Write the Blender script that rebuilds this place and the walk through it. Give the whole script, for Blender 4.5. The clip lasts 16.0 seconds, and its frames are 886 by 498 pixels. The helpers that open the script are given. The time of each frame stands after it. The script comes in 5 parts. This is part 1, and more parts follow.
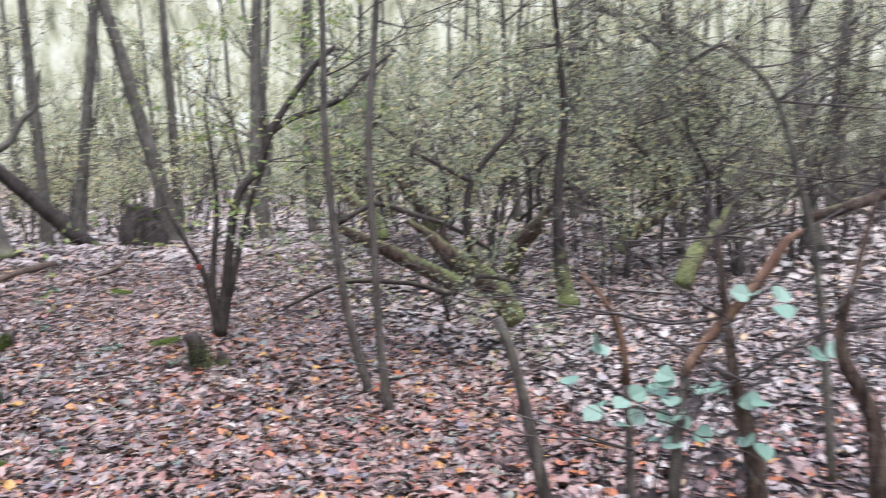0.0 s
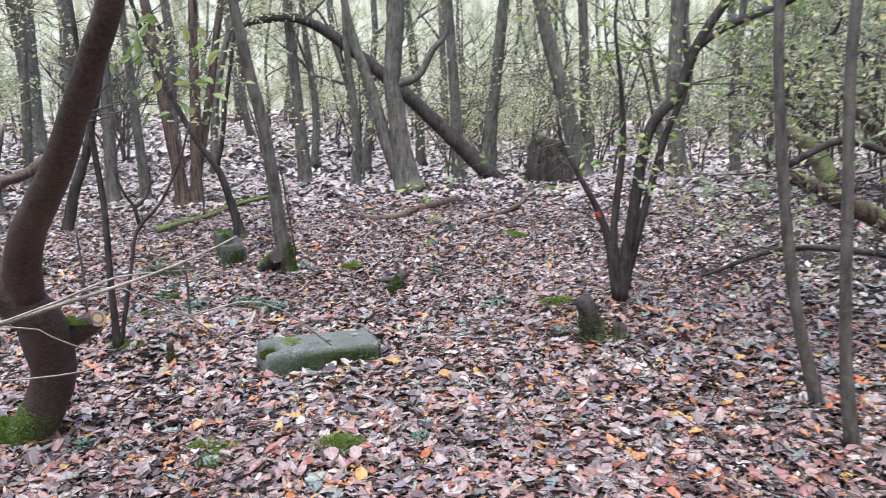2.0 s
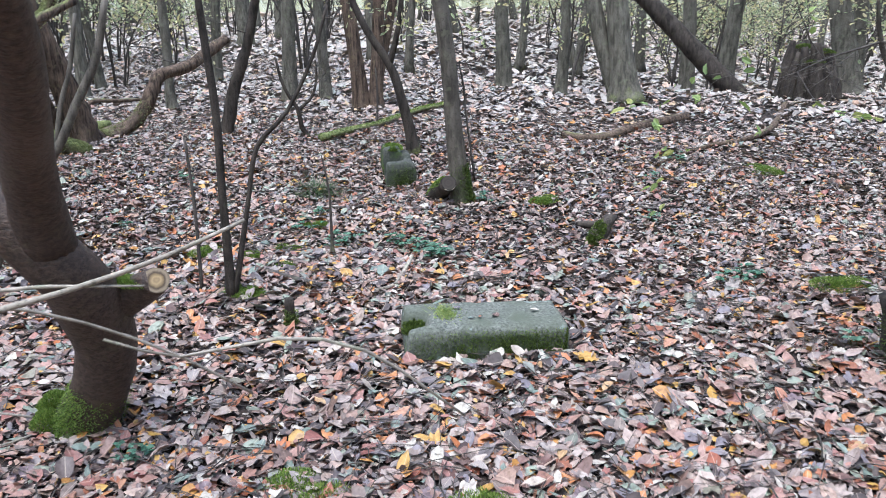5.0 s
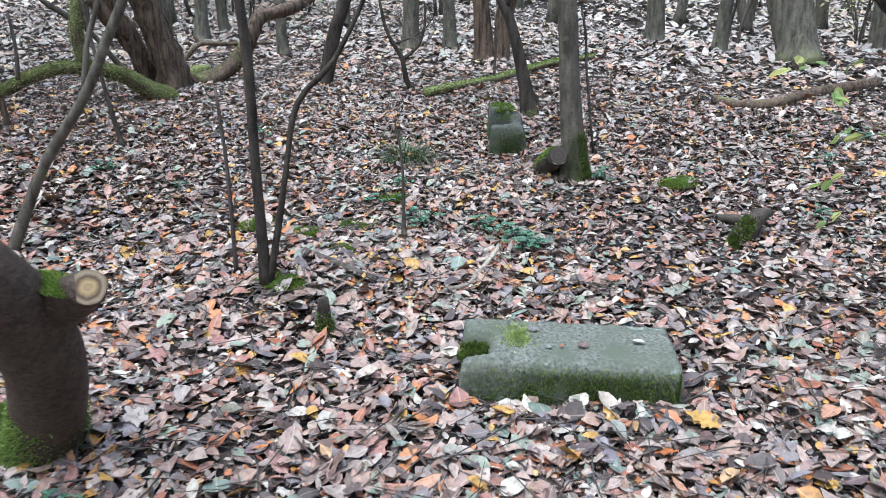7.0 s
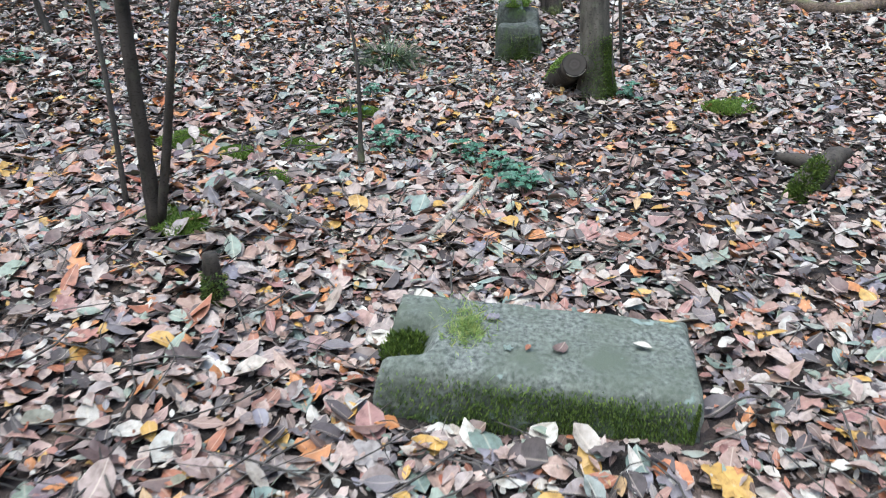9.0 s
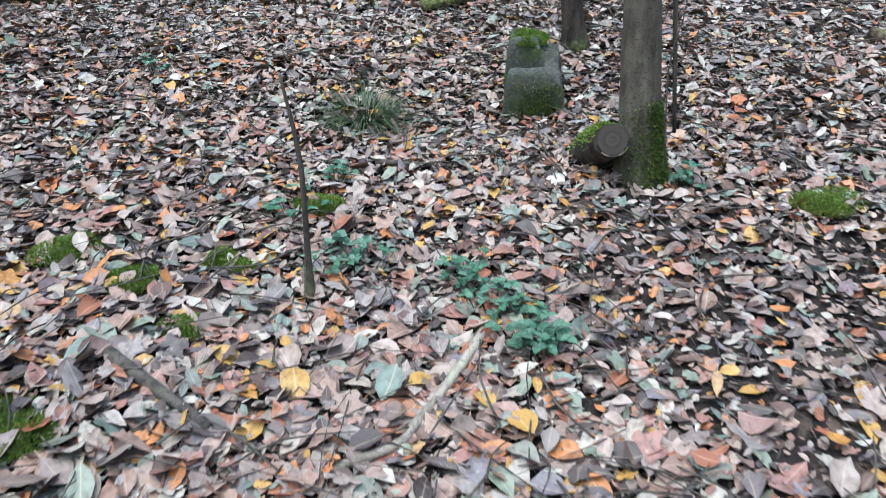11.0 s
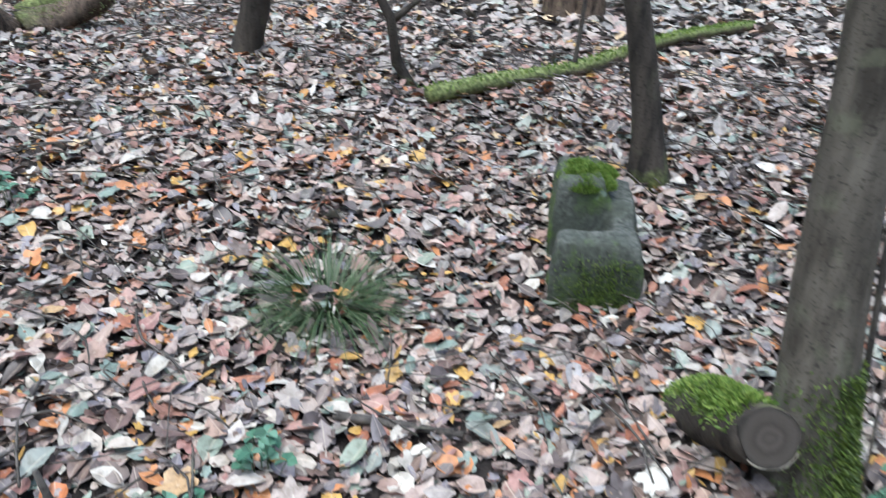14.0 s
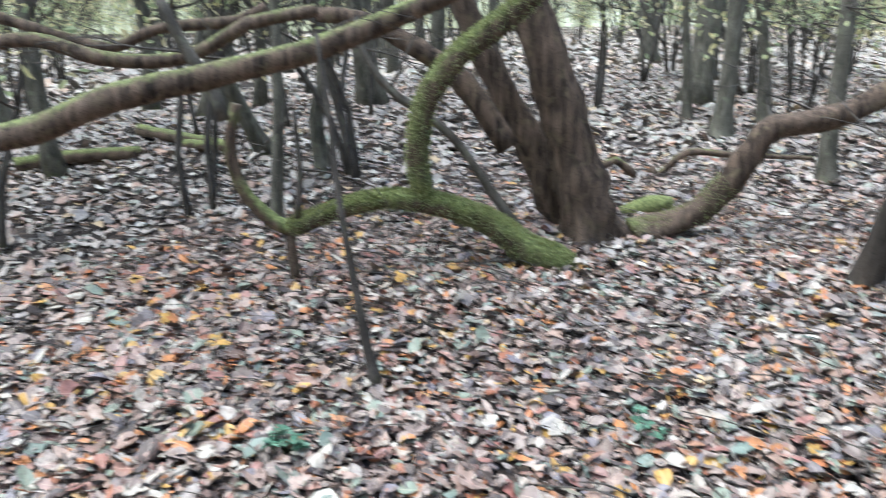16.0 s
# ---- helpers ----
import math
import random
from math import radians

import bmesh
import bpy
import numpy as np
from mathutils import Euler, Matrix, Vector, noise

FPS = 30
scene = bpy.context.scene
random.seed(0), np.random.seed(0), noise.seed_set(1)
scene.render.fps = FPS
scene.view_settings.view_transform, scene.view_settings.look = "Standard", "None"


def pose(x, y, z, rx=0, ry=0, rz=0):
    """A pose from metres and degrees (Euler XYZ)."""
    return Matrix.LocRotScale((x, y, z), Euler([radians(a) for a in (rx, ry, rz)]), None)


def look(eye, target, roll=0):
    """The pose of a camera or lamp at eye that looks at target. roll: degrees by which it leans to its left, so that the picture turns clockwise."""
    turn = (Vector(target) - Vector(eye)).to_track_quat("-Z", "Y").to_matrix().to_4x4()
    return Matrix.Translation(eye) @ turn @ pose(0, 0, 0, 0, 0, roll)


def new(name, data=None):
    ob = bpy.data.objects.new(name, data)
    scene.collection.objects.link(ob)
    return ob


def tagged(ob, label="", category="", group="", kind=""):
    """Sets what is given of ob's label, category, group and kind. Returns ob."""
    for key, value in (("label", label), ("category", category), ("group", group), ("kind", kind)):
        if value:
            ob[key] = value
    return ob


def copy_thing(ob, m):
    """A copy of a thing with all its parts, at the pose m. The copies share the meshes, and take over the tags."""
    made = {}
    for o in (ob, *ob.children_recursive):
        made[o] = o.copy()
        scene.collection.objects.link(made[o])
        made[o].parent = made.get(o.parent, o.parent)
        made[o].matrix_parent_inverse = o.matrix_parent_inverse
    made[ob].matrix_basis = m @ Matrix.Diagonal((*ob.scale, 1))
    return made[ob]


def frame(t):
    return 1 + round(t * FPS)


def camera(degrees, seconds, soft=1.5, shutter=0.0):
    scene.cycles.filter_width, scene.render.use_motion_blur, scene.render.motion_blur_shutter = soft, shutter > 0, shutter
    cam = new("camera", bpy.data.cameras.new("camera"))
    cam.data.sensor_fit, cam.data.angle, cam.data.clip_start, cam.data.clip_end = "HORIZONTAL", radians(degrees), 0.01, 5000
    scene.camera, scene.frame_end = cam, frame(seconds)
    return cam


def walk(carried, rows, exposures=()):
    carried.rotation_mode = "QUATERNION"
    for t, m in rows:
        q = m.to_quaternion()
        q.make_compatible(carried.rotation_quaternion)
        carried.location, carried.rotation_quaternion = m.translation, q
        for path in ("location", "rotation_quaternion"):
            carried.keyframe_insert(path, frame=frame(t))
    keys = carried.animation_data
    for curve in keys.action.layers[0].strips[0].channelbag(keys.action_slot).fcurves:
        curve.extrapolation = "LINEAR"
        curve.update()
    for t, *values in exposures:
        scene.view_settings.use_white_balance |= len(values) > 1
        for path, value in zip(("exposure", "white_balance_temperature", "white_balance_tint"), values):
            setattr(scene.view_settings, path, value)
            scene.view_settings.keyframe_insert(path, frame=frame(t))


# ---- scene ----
cam = camera(57.0, 16.0, soft=0.95, shutter=0.4)
PATH = [
    (0, (1.988, -2.413, 1.929), (2.91, -0.655, 1.692), -0.2),
    (0.5, (2.088, -2.0, 1.909), (2.706, -0.121, 1.615), -0.3),
    (1, (2.223, -1.648, 1.901), (2.57, 0.296, 1.581), -1.1),
    (1.5, (2.3, -1.3, 1.893), (2.417, 0.668, 1.553), -0.9),
    (2, (2.351, -0.945, 1.864), (2.323, 1.017, 1.478), -1.6),
    (2.5, (2.364, -0.647, 1.861), (2.194, 1.297, 1.422), -2.3),
    (3, (2.338, -0.352, 1.803), (2.007, 1.562, 1.324), -1.9),
    (3.5, (2.274, -0.066, 1.775), (1.86, 1.822, 1.261), -1.8),
    (3.7, (2.255, 0.037, 1.758), (1.826, 1.919, 1.235), -1.9),
    (5.8, (2.209, 1.195, 1.681), (1.598, 2.984, 1.03), -0.0),
    (6, (2.208, 1.279, 1.669), (1.552, 3.048, 1.007), -0.1),
    (6.5, (2.194, 1.546, 1.633), (1.424, 3.26, 0.948), -0.6),
    (7, (2.185, 1.853, 1.565), (1.355, 3.533, 0.865), -0.6),
    (7.5, (2.121, 2.152, 1.513), (1.282, 3.816, 0.787), -0.3),
    (8, (2.104, 2.381, 1.419), (1.253, 4.006, 0.621), 0.4),
    (8.2, (2.103, 2.468, 1.356), (1.242, 4.069, 0.521), 0.5),
    (10.3, (1.77, 3.536, 1.313), (0.875, 5.065, 0.385), 0.6),
    (10.5, (1.706, 3.632, 1.315), (0.812, 5.161, 0.387), 0.6),
    (11, (1.536, 3.875, 1.321), (0.639, 5.404, 0.394), 0.6),
    (11.5, (1.37, 4.081, 1.316), (0.473, 5.61, 0.391), 0.7),
    (12, (1.213, 4.308, 1.326), (0.316, 5.842, 0.408), 0.8),
    (12.5, (1.087, 4.547, 1.314), (0.184, 6.082, 0.403), 0.9),
    (13, (0.979, 4.747, 1.303), (0.082, 6.286, 0.394), 1.2),
    (13.5, (0.876, 4.928, 1.286), (0.046, 6.499, 0.368), 2.6),
    (14, (0.785, 5.069, 1.3), (-0.119, 6.623, 0.424), 3.2),
    (14.5, (0.659, 5.137, 1.333), (-0.462, 6.585, 0.528), 2.1),
    (15, (0.516, 5.087, 1.381), (-0.844, 6.363, 0.657), 0.9),
    (15.5, (0.412, 5.008, 1.469), (-1.165, 6.06, 0.831), -0.1),
    (16, (0.352, 4.882, 1.545), (-1.404, 5.662, 0.987), -0.8),
]
walk(cam, [(t, look(eye, target, roll)) for t, eye, target, roll in PATH], [(0, 1.47, 5750, 17), (3.7, 1.5, 5500, 10), (7, 1.48, 5550, 3), (11, 1.37, 5480, 0), (13.7, 1.43, 5480, 1), (16, 1.7, 5600, 0)])

from collections import namedtuple


def carve(t):
    t = np.clip(t, 0.0, 1.0)
    return t * t * (3 - 2 * t)


def ground_z(x, y):
    """Height of the woodland floor, for numbers or arrays."""
    g = 0.42 * carve((y - 0.25 * x - 4) / 4.5) + 0.4 * carve((1.5 - y) / 4)
    g = g - 1.0 * carve((y - 11) / 9) * carve((x + 4) / 5)
    g = g + 0.08 * np.exp(-((x + 0.1) ** 2 + (y - 4.6) ** 2) / 0.5)
    g = g + 0.18 * np.exp(-((x - 3.5) ** 2 + (y - 5.2) ** 2))
    g = g + 0.12 * np.exp(-((x + 2.6) ** 2 + (y - 5.6) ** 2) / 1.5)
    g = g - 0.035 * np.exp(-((x - 0.17) ** 2 + (y - 6.85) ** 2) / 0.05)
    g = g - 0.06 * np.exp(-((x - 0.3) ** 2 + (y - 7.05) ** 2) / 0.5)
    g = g + 0.1 * np.exp(-((x - 1.7) ** 2 + (y - 10.1) ** 2) / 2)
    g = g + 0.012 * np.sin(3.1 * x + 1.7 * y) + 0.010 * np.sin(5.3 * y - 2.2 * x + 1) + 0.006 * np.sin(9 * x + 7 * y)
    return g


# ---- world and light: an overcast autumn day ----
world = bpy.data.worlds.new("world")
scene.world = world
world.use_nodes = True
wn = world.node_tree
sky = wn.nodes.new("ShaderNodeTexSky")
sky.sky_type, sky.sun_disc = "NISHITA", False
sky.sun_elevation, sky.sun_rotation = radians(74), radians(200)
sky.air_density, sky.dust_density, sky.ozone_density = 1.0, 4.0, 1.0
wn.links.new(sky.outputs["Color"], wn.nodes["Background"].inputs["Color"])
wn.nodes["Background"].inputs["Strength"].default_value = 0.15
sun = new("sun", bpy.data.lights.new("sun", "SUN"))
sun.data.energy, sun.data.angle, sun.data.color = 1.25, radians(60), (1.0, 0.97, 0.93)
sun.matrix_world = look((0, 0, 30), (0 - 30 / math.tan(radians(74)) * math.sin(radians(200)), 0 - 30 / math.tan(radians(74)) * math.cos(radians(200)), 0))


# ---- materials ----
def material(name, rough=0.8, spec=0.3):
    m = bpy.data.materials.new(name)
    m.use_nodes = True
    n = m.node_tree.nodes
    b = n["Principled BSDF"]
    b.inputs["Roughness"].default_value = rough
    b.inputs["Specular IOR Level"].default_value = spec
    return m, n, m.node_tree.links, b


def ramp(n, stops, mode="LINEAR"):
    r = n.new("ShaderNodeValToRGB")
    r.color_ramp.interpolation = mode
    e = r.color_ramp.elements
    while len(e) < len(stops):
        e.new(0.5)
    for k, (p, c) in enumerate(stops):
        e[k].position, e[k].color = p, (*c, 1)
    return r


def noise_node(n, l, scale, detail=6, stretch=None, rough=0.6):
    t = n.new("ShaderNodeTexNoise")
    t.inputs["Scale"].default_value, t.inputs["Detail"].default_value, t.inputs["Roughness"].default_value = scale, detail, rough
    c = n.new("ShaderNodeTexCoord")
    if stretch:
        mp = n.new("ShaderNodeMapping")
        mp.inputs["Scale"].default_value = stretch
        l.new(c.outputs["Object"], mp.inputs["Vector"])
        l.new(mp.outputs["Vector"], t.inputs["Vector"])
    else:
        l.new(c.outputs["Object"], t.inputs["Vector"])
    return t


def mixed(n, l, fac, a, b):
    """Mixes two colours; a and b are sockets or colours."""
    m = n.new("ShaderNodeMix")
    m.data_type = "RGBA"
    for v, k in ((fac, 0), (a, 6), (b, 7)):
        if isinstance(v, bpy.types.NodeSocket):
            l.new(v, m.inputs[k])
        else:
            m.inputs[k].default_value = v if k == 0 else (*v, 1)
    return m.outputs[2]


def bumped(n, l, b, height, strength, distance=0.01):
    u = n.new("ShaderNodeBump")
    u.inputs["Strength"].default_value, u.inputs["Distance"].default_value = strength, distance
    l.new(height, u.inputs["Height"])
    l.new(u.outputs["Normal"], b.inputs["Normal"])


def bark_material(name, dark, light, moss=(0.125, 0.142, 0.052), furrow=1.0, rough=0.85, spec=0.25, grain=26, tall=0.22):
    m, n, l, b = material(name, rough, spec)
    fine = noise_node(n, l, grain, 8, (1, 1, tall))
    wide = noise_node(n, l, 3.5, 4)
    r = ramp(n, [(0.36, dark), (0.66, light)])
    l.new(fine.outputs["Fac"], r.inputs["Fac"])
    pale = ramp(n, [(0.5, (0, 0, 0)), (0.72, (0.5, 0.5, 0.5))])
    l.new(wide.outputs["Fac"], pale.inputs["Fac"])
    c = mixed(n, l, pale.outputs["Color"], r.outputs["Color"], tuple(min(1, v * 1.25 + 0.02) for v in light))
    speck = noise_node(n, l, 95, 4, (1, 1, 1.6))
    dots = ramp(n, [(0.36, (0.7, 0.7, 0.7)), (0.44, (0, 0, 0)), (0.62, (0, 0, 0)), (0.70, (0.55, 0.55, 0.55))])
    l.new(speck.outputs["Fac"], dots.inputs["Fac"])
    c = mixed(n, l, dots.outputs["Color"], c, tuple(v * 0.45 for v in dark))
    lich = noise_node(n, l, 16, 5)
    film = ramp(n, [(0.56, (0, 0, 0)), (0.66, (0.45, 0.45, 0.45))])
    l.new(lich.outputs["Fac"], film.inputs["Fac"])
    c = mixed(n, l, film.outputs["Color"], c, (light[0] * 1.1, light[1] * 1.3, light[2] * 1.05))
    a = n.new("ShaderNodeAttribute")
    a.attribute_name = "moss"
    patch = noise_node(n, l, 9, 6)
    add = n.new("ShaderNodeMath")
    add.operation = "ADD"
    l.new(a.outputs["Fac"], add.inputs[0])
    l.new(patch.outputs["Fac"], add.inputs[1])
    mask = ramp(n, [(0.62, (0, 0, 0)), (0.85, (1, 1, 1))])
    half = n.new("ShaderNodeMath")
    half.operation = "MULTIPLY"
    half.inputs[1].default_value = 0.75
    l.new(add.outputs[0], half.inputs[0])
    l.new(half.outputs[0], mask.inputs["Fac"])
    tuft = noise_node(n, l, 60, 3)
    mr = ramp(n, [(0.34, tuple(v * 0.5 for v in moss)), (0.5, tuple(v * 1.2 for v in moss)), (0.7, tuple(v * 2.0 for v in moss))])
    l.new(tuft.outputs["Fac"], mr.inputs["Fac"])
    c = mixed(n, l, mask.outputs["Color"], c, mr.outputs["Color"])
    l.new(c, b.inputs["Base Color"])
    bumped(n, l, b, fine.outputs["Fac"], 0.8 * furrow, 0.012)
    return m


def litter_material(name, per_object=False, paling=0.0, rust=0.0):
    m, n, l, b = material(name, 0.48, 0.42)
    if per_object:
        src = n.new("ShaderNodeObjectInfo").outputs["Random"]
    else:
        src = n.new("ShaderNodeNewGeometry").outputs["Random Per Island"]
    cols = [(0.30, 0.22, 0.185), (0.15, 0.10, 0.08), (0.33, 0.265, 0.225), (0.065, 0.05, 0.045), (0.25, 0.165, 0.13), (0.36, 0.325, 0.28), (0.25, 0.095, 0.05), (0.10, 0.075, 0.068),
            (0.39, 0.165, 0.06), (0.215, 0.175, 0.16), (0.42, 0.385, 0.33), (0.135, 0.115, 0.115), (0.29, 0.195, 0.15), (0.40, 0.24, 0.06), (0.19, 0.215, 0.165), (0.31, 0.24, 0.205), (0.075, 0.058, 0.055), (0.26, 0.225, 0.205), (0.25, 0.125, 0.105), (0.34, 0.29, 0.24), (0.17, 0.13, 0.11), (0.15, 0.185, 0.155), (0.17, 0.15, 0.165), (0.29, 0.235, 0.205), (0.125, 0.08, 0.068), (0.30, 0.175, 0.14), (0.21, 0.16, 0.14)]
    # Greys and lifts the leaf colours; far litter gets its haze this way.
    if paling:
        cols = [tuple((1 - 0.25 * paling) * (0.7 * v + 0.3 * sum(c) / 3) + w * paling for v, w in zip(c, (0.235, 0.22, 0.19))) for c in cols]
    if rust:
        cols = [tuple(v * (1 - rust * w) for v, w in zip(c, (0.16, 0.46, 0.52))) for c in cols]
    r = ramp(n, [(k / len(cols), c) for k, c in enumerate(cols)], "CONSTANT")
    l.new(src, r.inputs["Fac"])
    t = noise_node(n, l, 45, 4)
    spot = ramp(n, [(0.32, (0.45, 0.40, 0.36)), (0.5, (0.9, 0.88, 0.86)), (0.68, (1.15, 1.15, 1.15))])
    l.new(t.outputs["Fac"], spot.inputs["Fac"])
    mul = n.new("ShaderNodeMix")
    mul.data_type, mul.blend_type = "RGBA", "MULTIPLY"
    mul.inputs[0].default_value = 0.8
    l.new(r.outputs["Color"], mul.inputs[6])
    l.new(spot.outputs["Color"], mul.inputs[7])
    rib = n.new("ShaderNodeAttribute")
    rib.attribute_name = "rib"
    vein = ramp(n, [(0.9, (0, 0, 0)), (1.0, (0.35, 0.35, 0.35))])
    l.new(rib.outputs["Fac"], vein.inputs["Fac"])
    c = mixed(n, l, vein.outputs["Color"], mul.outputs[2], (0.55, 0.45, 0.34))
    l.new(c, b.inputs["Base Color"])
    bumped(n, l, b, t.outputs["Fac"], 0.4, 0.004)
    return m


def leaf_material(name, cols, glow=0.4):
    """Living leaves: some light passes through them."""
    m, n, l, b = material(name, 0.5, 0.4)
    r = ramp(n, [(k / len(cols), c) for k, c in enumerate(cols)], "CONSTANT")
    l.new(n.new("ShaderNodeNewGeometry").outputs["Random Per Island"], r.inputs["Fac"])
    l.new(r.outputs["Color"], b.inputs["Base Color"])
    tr = n.new("ShaderNodeBsdfTranslucent")
    l.new(r.outputs["Color"], tr.inputs["Color"])
    mx = n.new("ShaderNodeMixShader")
    mx.inputs[0].default_value = glow
    l.new(b.outputs[0], mx.inputs[1])
    l.new(tr.outputs[0], mx.inputs[2])
    l.new(mx.outputs[0], n["Material Output"].inputs["Surface"])
    return m


def ground_material():
    m, n, l, b = material("forest_soil", 0.9, 0.25)
    v = n.new("ShaderNodeTexVoronoi")
    v.inputs["Scale"].default_value, v.inputs["Randomness"].default_value = 22, 1
    c = n.new("ShaderNodeTexCoord")
    l.new(c.outputs["Object"], v.inputs["Vector"])
    r = ramp(n, [(0.0, (0.022, 0.017, 0.015)), (0.4, (0.05, 0.036, 0.03)), (0.6, (0.12, 0.085, 0.068)), (0.8, (0.24, 0.17, 0.13)), (0.92, (0.32, 0.25, 0.2))], "CONSTANT")
    l.new(v.outputs["Color"], r.inputs["Fac"])
    t = noise_node(n, l, 1.2, 5)
    big = ramp(n, [(0.42, (0, 0, 0)), (0.6, (0.8, 0.8, 0.8))])
    l.new(t.outputs["Fac"], big.inputs["Fac"])
    col = mixed(n, l, big.outputs["Color"], (0.026, 0.020, 0.017), r.outputs["Color"])
    l.new(col, b.inputs["Base Color"])
    f = noise_node(n, l, 60, 6)
    bumped(n, l, b, f.outputs["Fac"], 0.9, 0.02)
    return m


def stone_material(name="weathered_stone", k0=1.0):
    m, n, l, b = material(name, 0.9, 0.25)
    f = noise_node(n, l, 70, 8)
    w = noise_node(n, l, 6, 5)
    r = ramp(n, [(0.34, (0.04 * k0, 0.044 * k0, 0.037 * k0)), (0.66, (0.20 * k0, 0.205 * k0, 0.178 * k0))])
    l.new(f.outputs["Fac"], r.inputs["Fac"])
    s = ramp(n, [(0.4, (0, 0, 0)), (0.65, (1, 1, 1))])
    l.new(w.outputs["Fac"], s.inputs["Fac"])
    c = mixed(n, l, s.outputs["Color"], r.outputs["Color"], (0.085 * k0, 0.095 * k0, 0.07 * k0))
    a = n.new("ShaderNodeAttribute")
    a.attribute_name = "moss"
    p = noise_node(n, l, 14, 6)
    add = n.new("ShaderNodeMath")
    add.operation = "ADD"
    l.new(a.outputs["Fac"], add.inputs[0])
    l.new(p.outputs["Fac"], add.inputs[1])
    k = ramp(n, [(0.75, (0, 0, 0)), (1.0, (1, 1, 1))])
    l.new(add.outputs[0], k.inputs["Fac"])
    g = noise_node(n, l, 80, 3)
    gr = ramp(n, [(0.3, (0.03, 0.045, 0.012)), (0.75, (0.10, 0.15, 0.03))])
    l.new(g.outputs["Fac"], gr.inputs["Fac"])
    lich = noise_node(n, l, 11, 3)
    lk = ramp(n, [(0.66, (0, 0, 0)), (0.7, (0.6, 0.6, 0.6))])
    l.new(lich.outputs["Fac"], lk.inputs["Fac"])
    c = mixed(n, l, lk.outputs["Color"], c, (0.24, 0.29, 0.26))
    c = mixed(n, l, k.outputs["Color"], c, gr.outputs["Color"])
    l.new(c, b.inputs["Base Color"])
    bumped(n, l, b, f.outputs["Fac"], 0.7, 0.008)
    return m


def cut_material(name, heart, ring, rim, radius):
    """Sawn wood: growth rings round a heart, darker towards the bark."""
    m, n, l, b = material(name, 0.85, 0.2)
    c = n.new("ShaderNodeTexCoord")
    far = n.new("ShaderNodeVectorMath")
    far.operation = "LENGTH"
    l.new(c.outputs["Object"], far.inputs[0])
    wob = noise_node(n, l, 40, 4)
    mad = n.new("ShaderNodeMath")
    mad.operation = "MULTIPLY_ADD"
    mad.inputs[1].default_value = 0.016
    l.new(wob.outputs["Fac"], mad.inputs[0])
    l.new(far.outputs["Value"], mad.inputs[2])
    k = n.new("ShaderNodeMath")
    k.operation = "MULTIPLY"
    k.inputs[1].default_value = 1 / (radius + 0.008)
    l.new(mad.outputs[0], k.inputs[0])
    r = ramp(n, [(0.0, tuple(v * 0.25 for v in heart)), (0.16, heart), (0.30, tuple(v * 0.7 for v in heart)), (0.42, heart), (0.56, tuple(v * 0.6 for v in heart)), (0.68, ring), (0.84, rim), (1.0, tuple(v * 0.5 for v in rim))])
    l.new(k.outputs[0], r.inputs["Fac"])
    l.new(r.outputs["Color"], b.inputs["Base Color"])
    bumped(n, l, b, wob.outputs["Fac"], 0.5, 0.004)
    return m


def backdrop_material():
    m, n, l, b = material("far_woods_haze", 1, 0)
    # The backdrop ring emits light itself, to brighten the gaps between trunks.
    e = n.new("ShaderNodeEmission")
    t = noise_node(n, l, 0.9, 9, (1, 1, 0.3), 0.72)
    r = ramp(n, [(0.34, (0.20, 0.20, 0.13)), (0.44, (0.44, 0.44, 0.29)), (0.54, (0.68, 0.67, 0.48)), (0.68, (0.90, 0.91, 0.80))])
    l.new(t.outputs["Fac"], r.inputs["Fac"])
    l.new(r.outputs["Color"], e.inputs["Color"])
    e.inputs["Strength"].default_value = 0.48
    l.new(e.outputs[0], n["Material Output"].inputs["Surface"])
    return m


SOIL = ground_material()
LITTER = litter_material("fallen_leaves")
# Far and middle litter carry painted haze and open light in their colours.
FAR_HAZED = litter_material("bleached_fallen_leaves", False, 1.0)
MID_HAZED = litter_material("faded_fallen_leaves", False, 0.55)
# Paler, greyer leaves; brightness for the farther ground is partly painted in.
PALER = litter_material("dry_fallen_leaves", False, 0.42)
RUSTY = litter_material("russet_fallen_leaves", False, 0.0, 0.55)
BRIGHT = litter_material("freshly_fallen_leaves", False, 0.12, 0.2)
LITTER_ONE = litter_material("fallen_leaf", True)
BARK_SMOOTH = bark_material("smooth_grey_brown_bark", (0.040, 0.034, 0.027), (0.128, 0.112, 0.090), furrow=0.5, rough=0.65)
BARK_RED = bark_material("reddish_brown_bark", (0.024, 0.016, 0.012), (0.080, 0.053, 0.040), furrow=0.8, grain=44, tall=1.5, rough=0.6, spec=0.35)
BARK_ROUGH = bark_material("furrowed_bark", (0.016, 0.011, 0.008), (0.15, 0.105, 0.075), furrow=2.0, grain=38, tall=0.10)
BARK_DARK = bark_material("dark_bark", (0.014, 0.011, 0.009), (0.062, 0.05, 0.04), furrow=0.8)
BARK_TWIG = bark_material("twig_bark", (0.035, 0.030, 0.026), (0.10, 0.086, 0.074), furrow=0.3)
BARK_FAR = bark_material("woodland_bark", (0.048, 0.044, 0.034), (0.155, 0.142, 0.112), furrow=0.6)
BARK_ORANGE = bark_material("broken_orange_wood", (0.09, 0.05, 0.032), (0.22, 0.135, 0.085), furrow=0.8)
DRY_STEM = bark_material("dry_bramble_stem", (0.16, 0.14, 0.11), (0.32, 0.28, 0.23), furrow=0.2, rough=0.6)
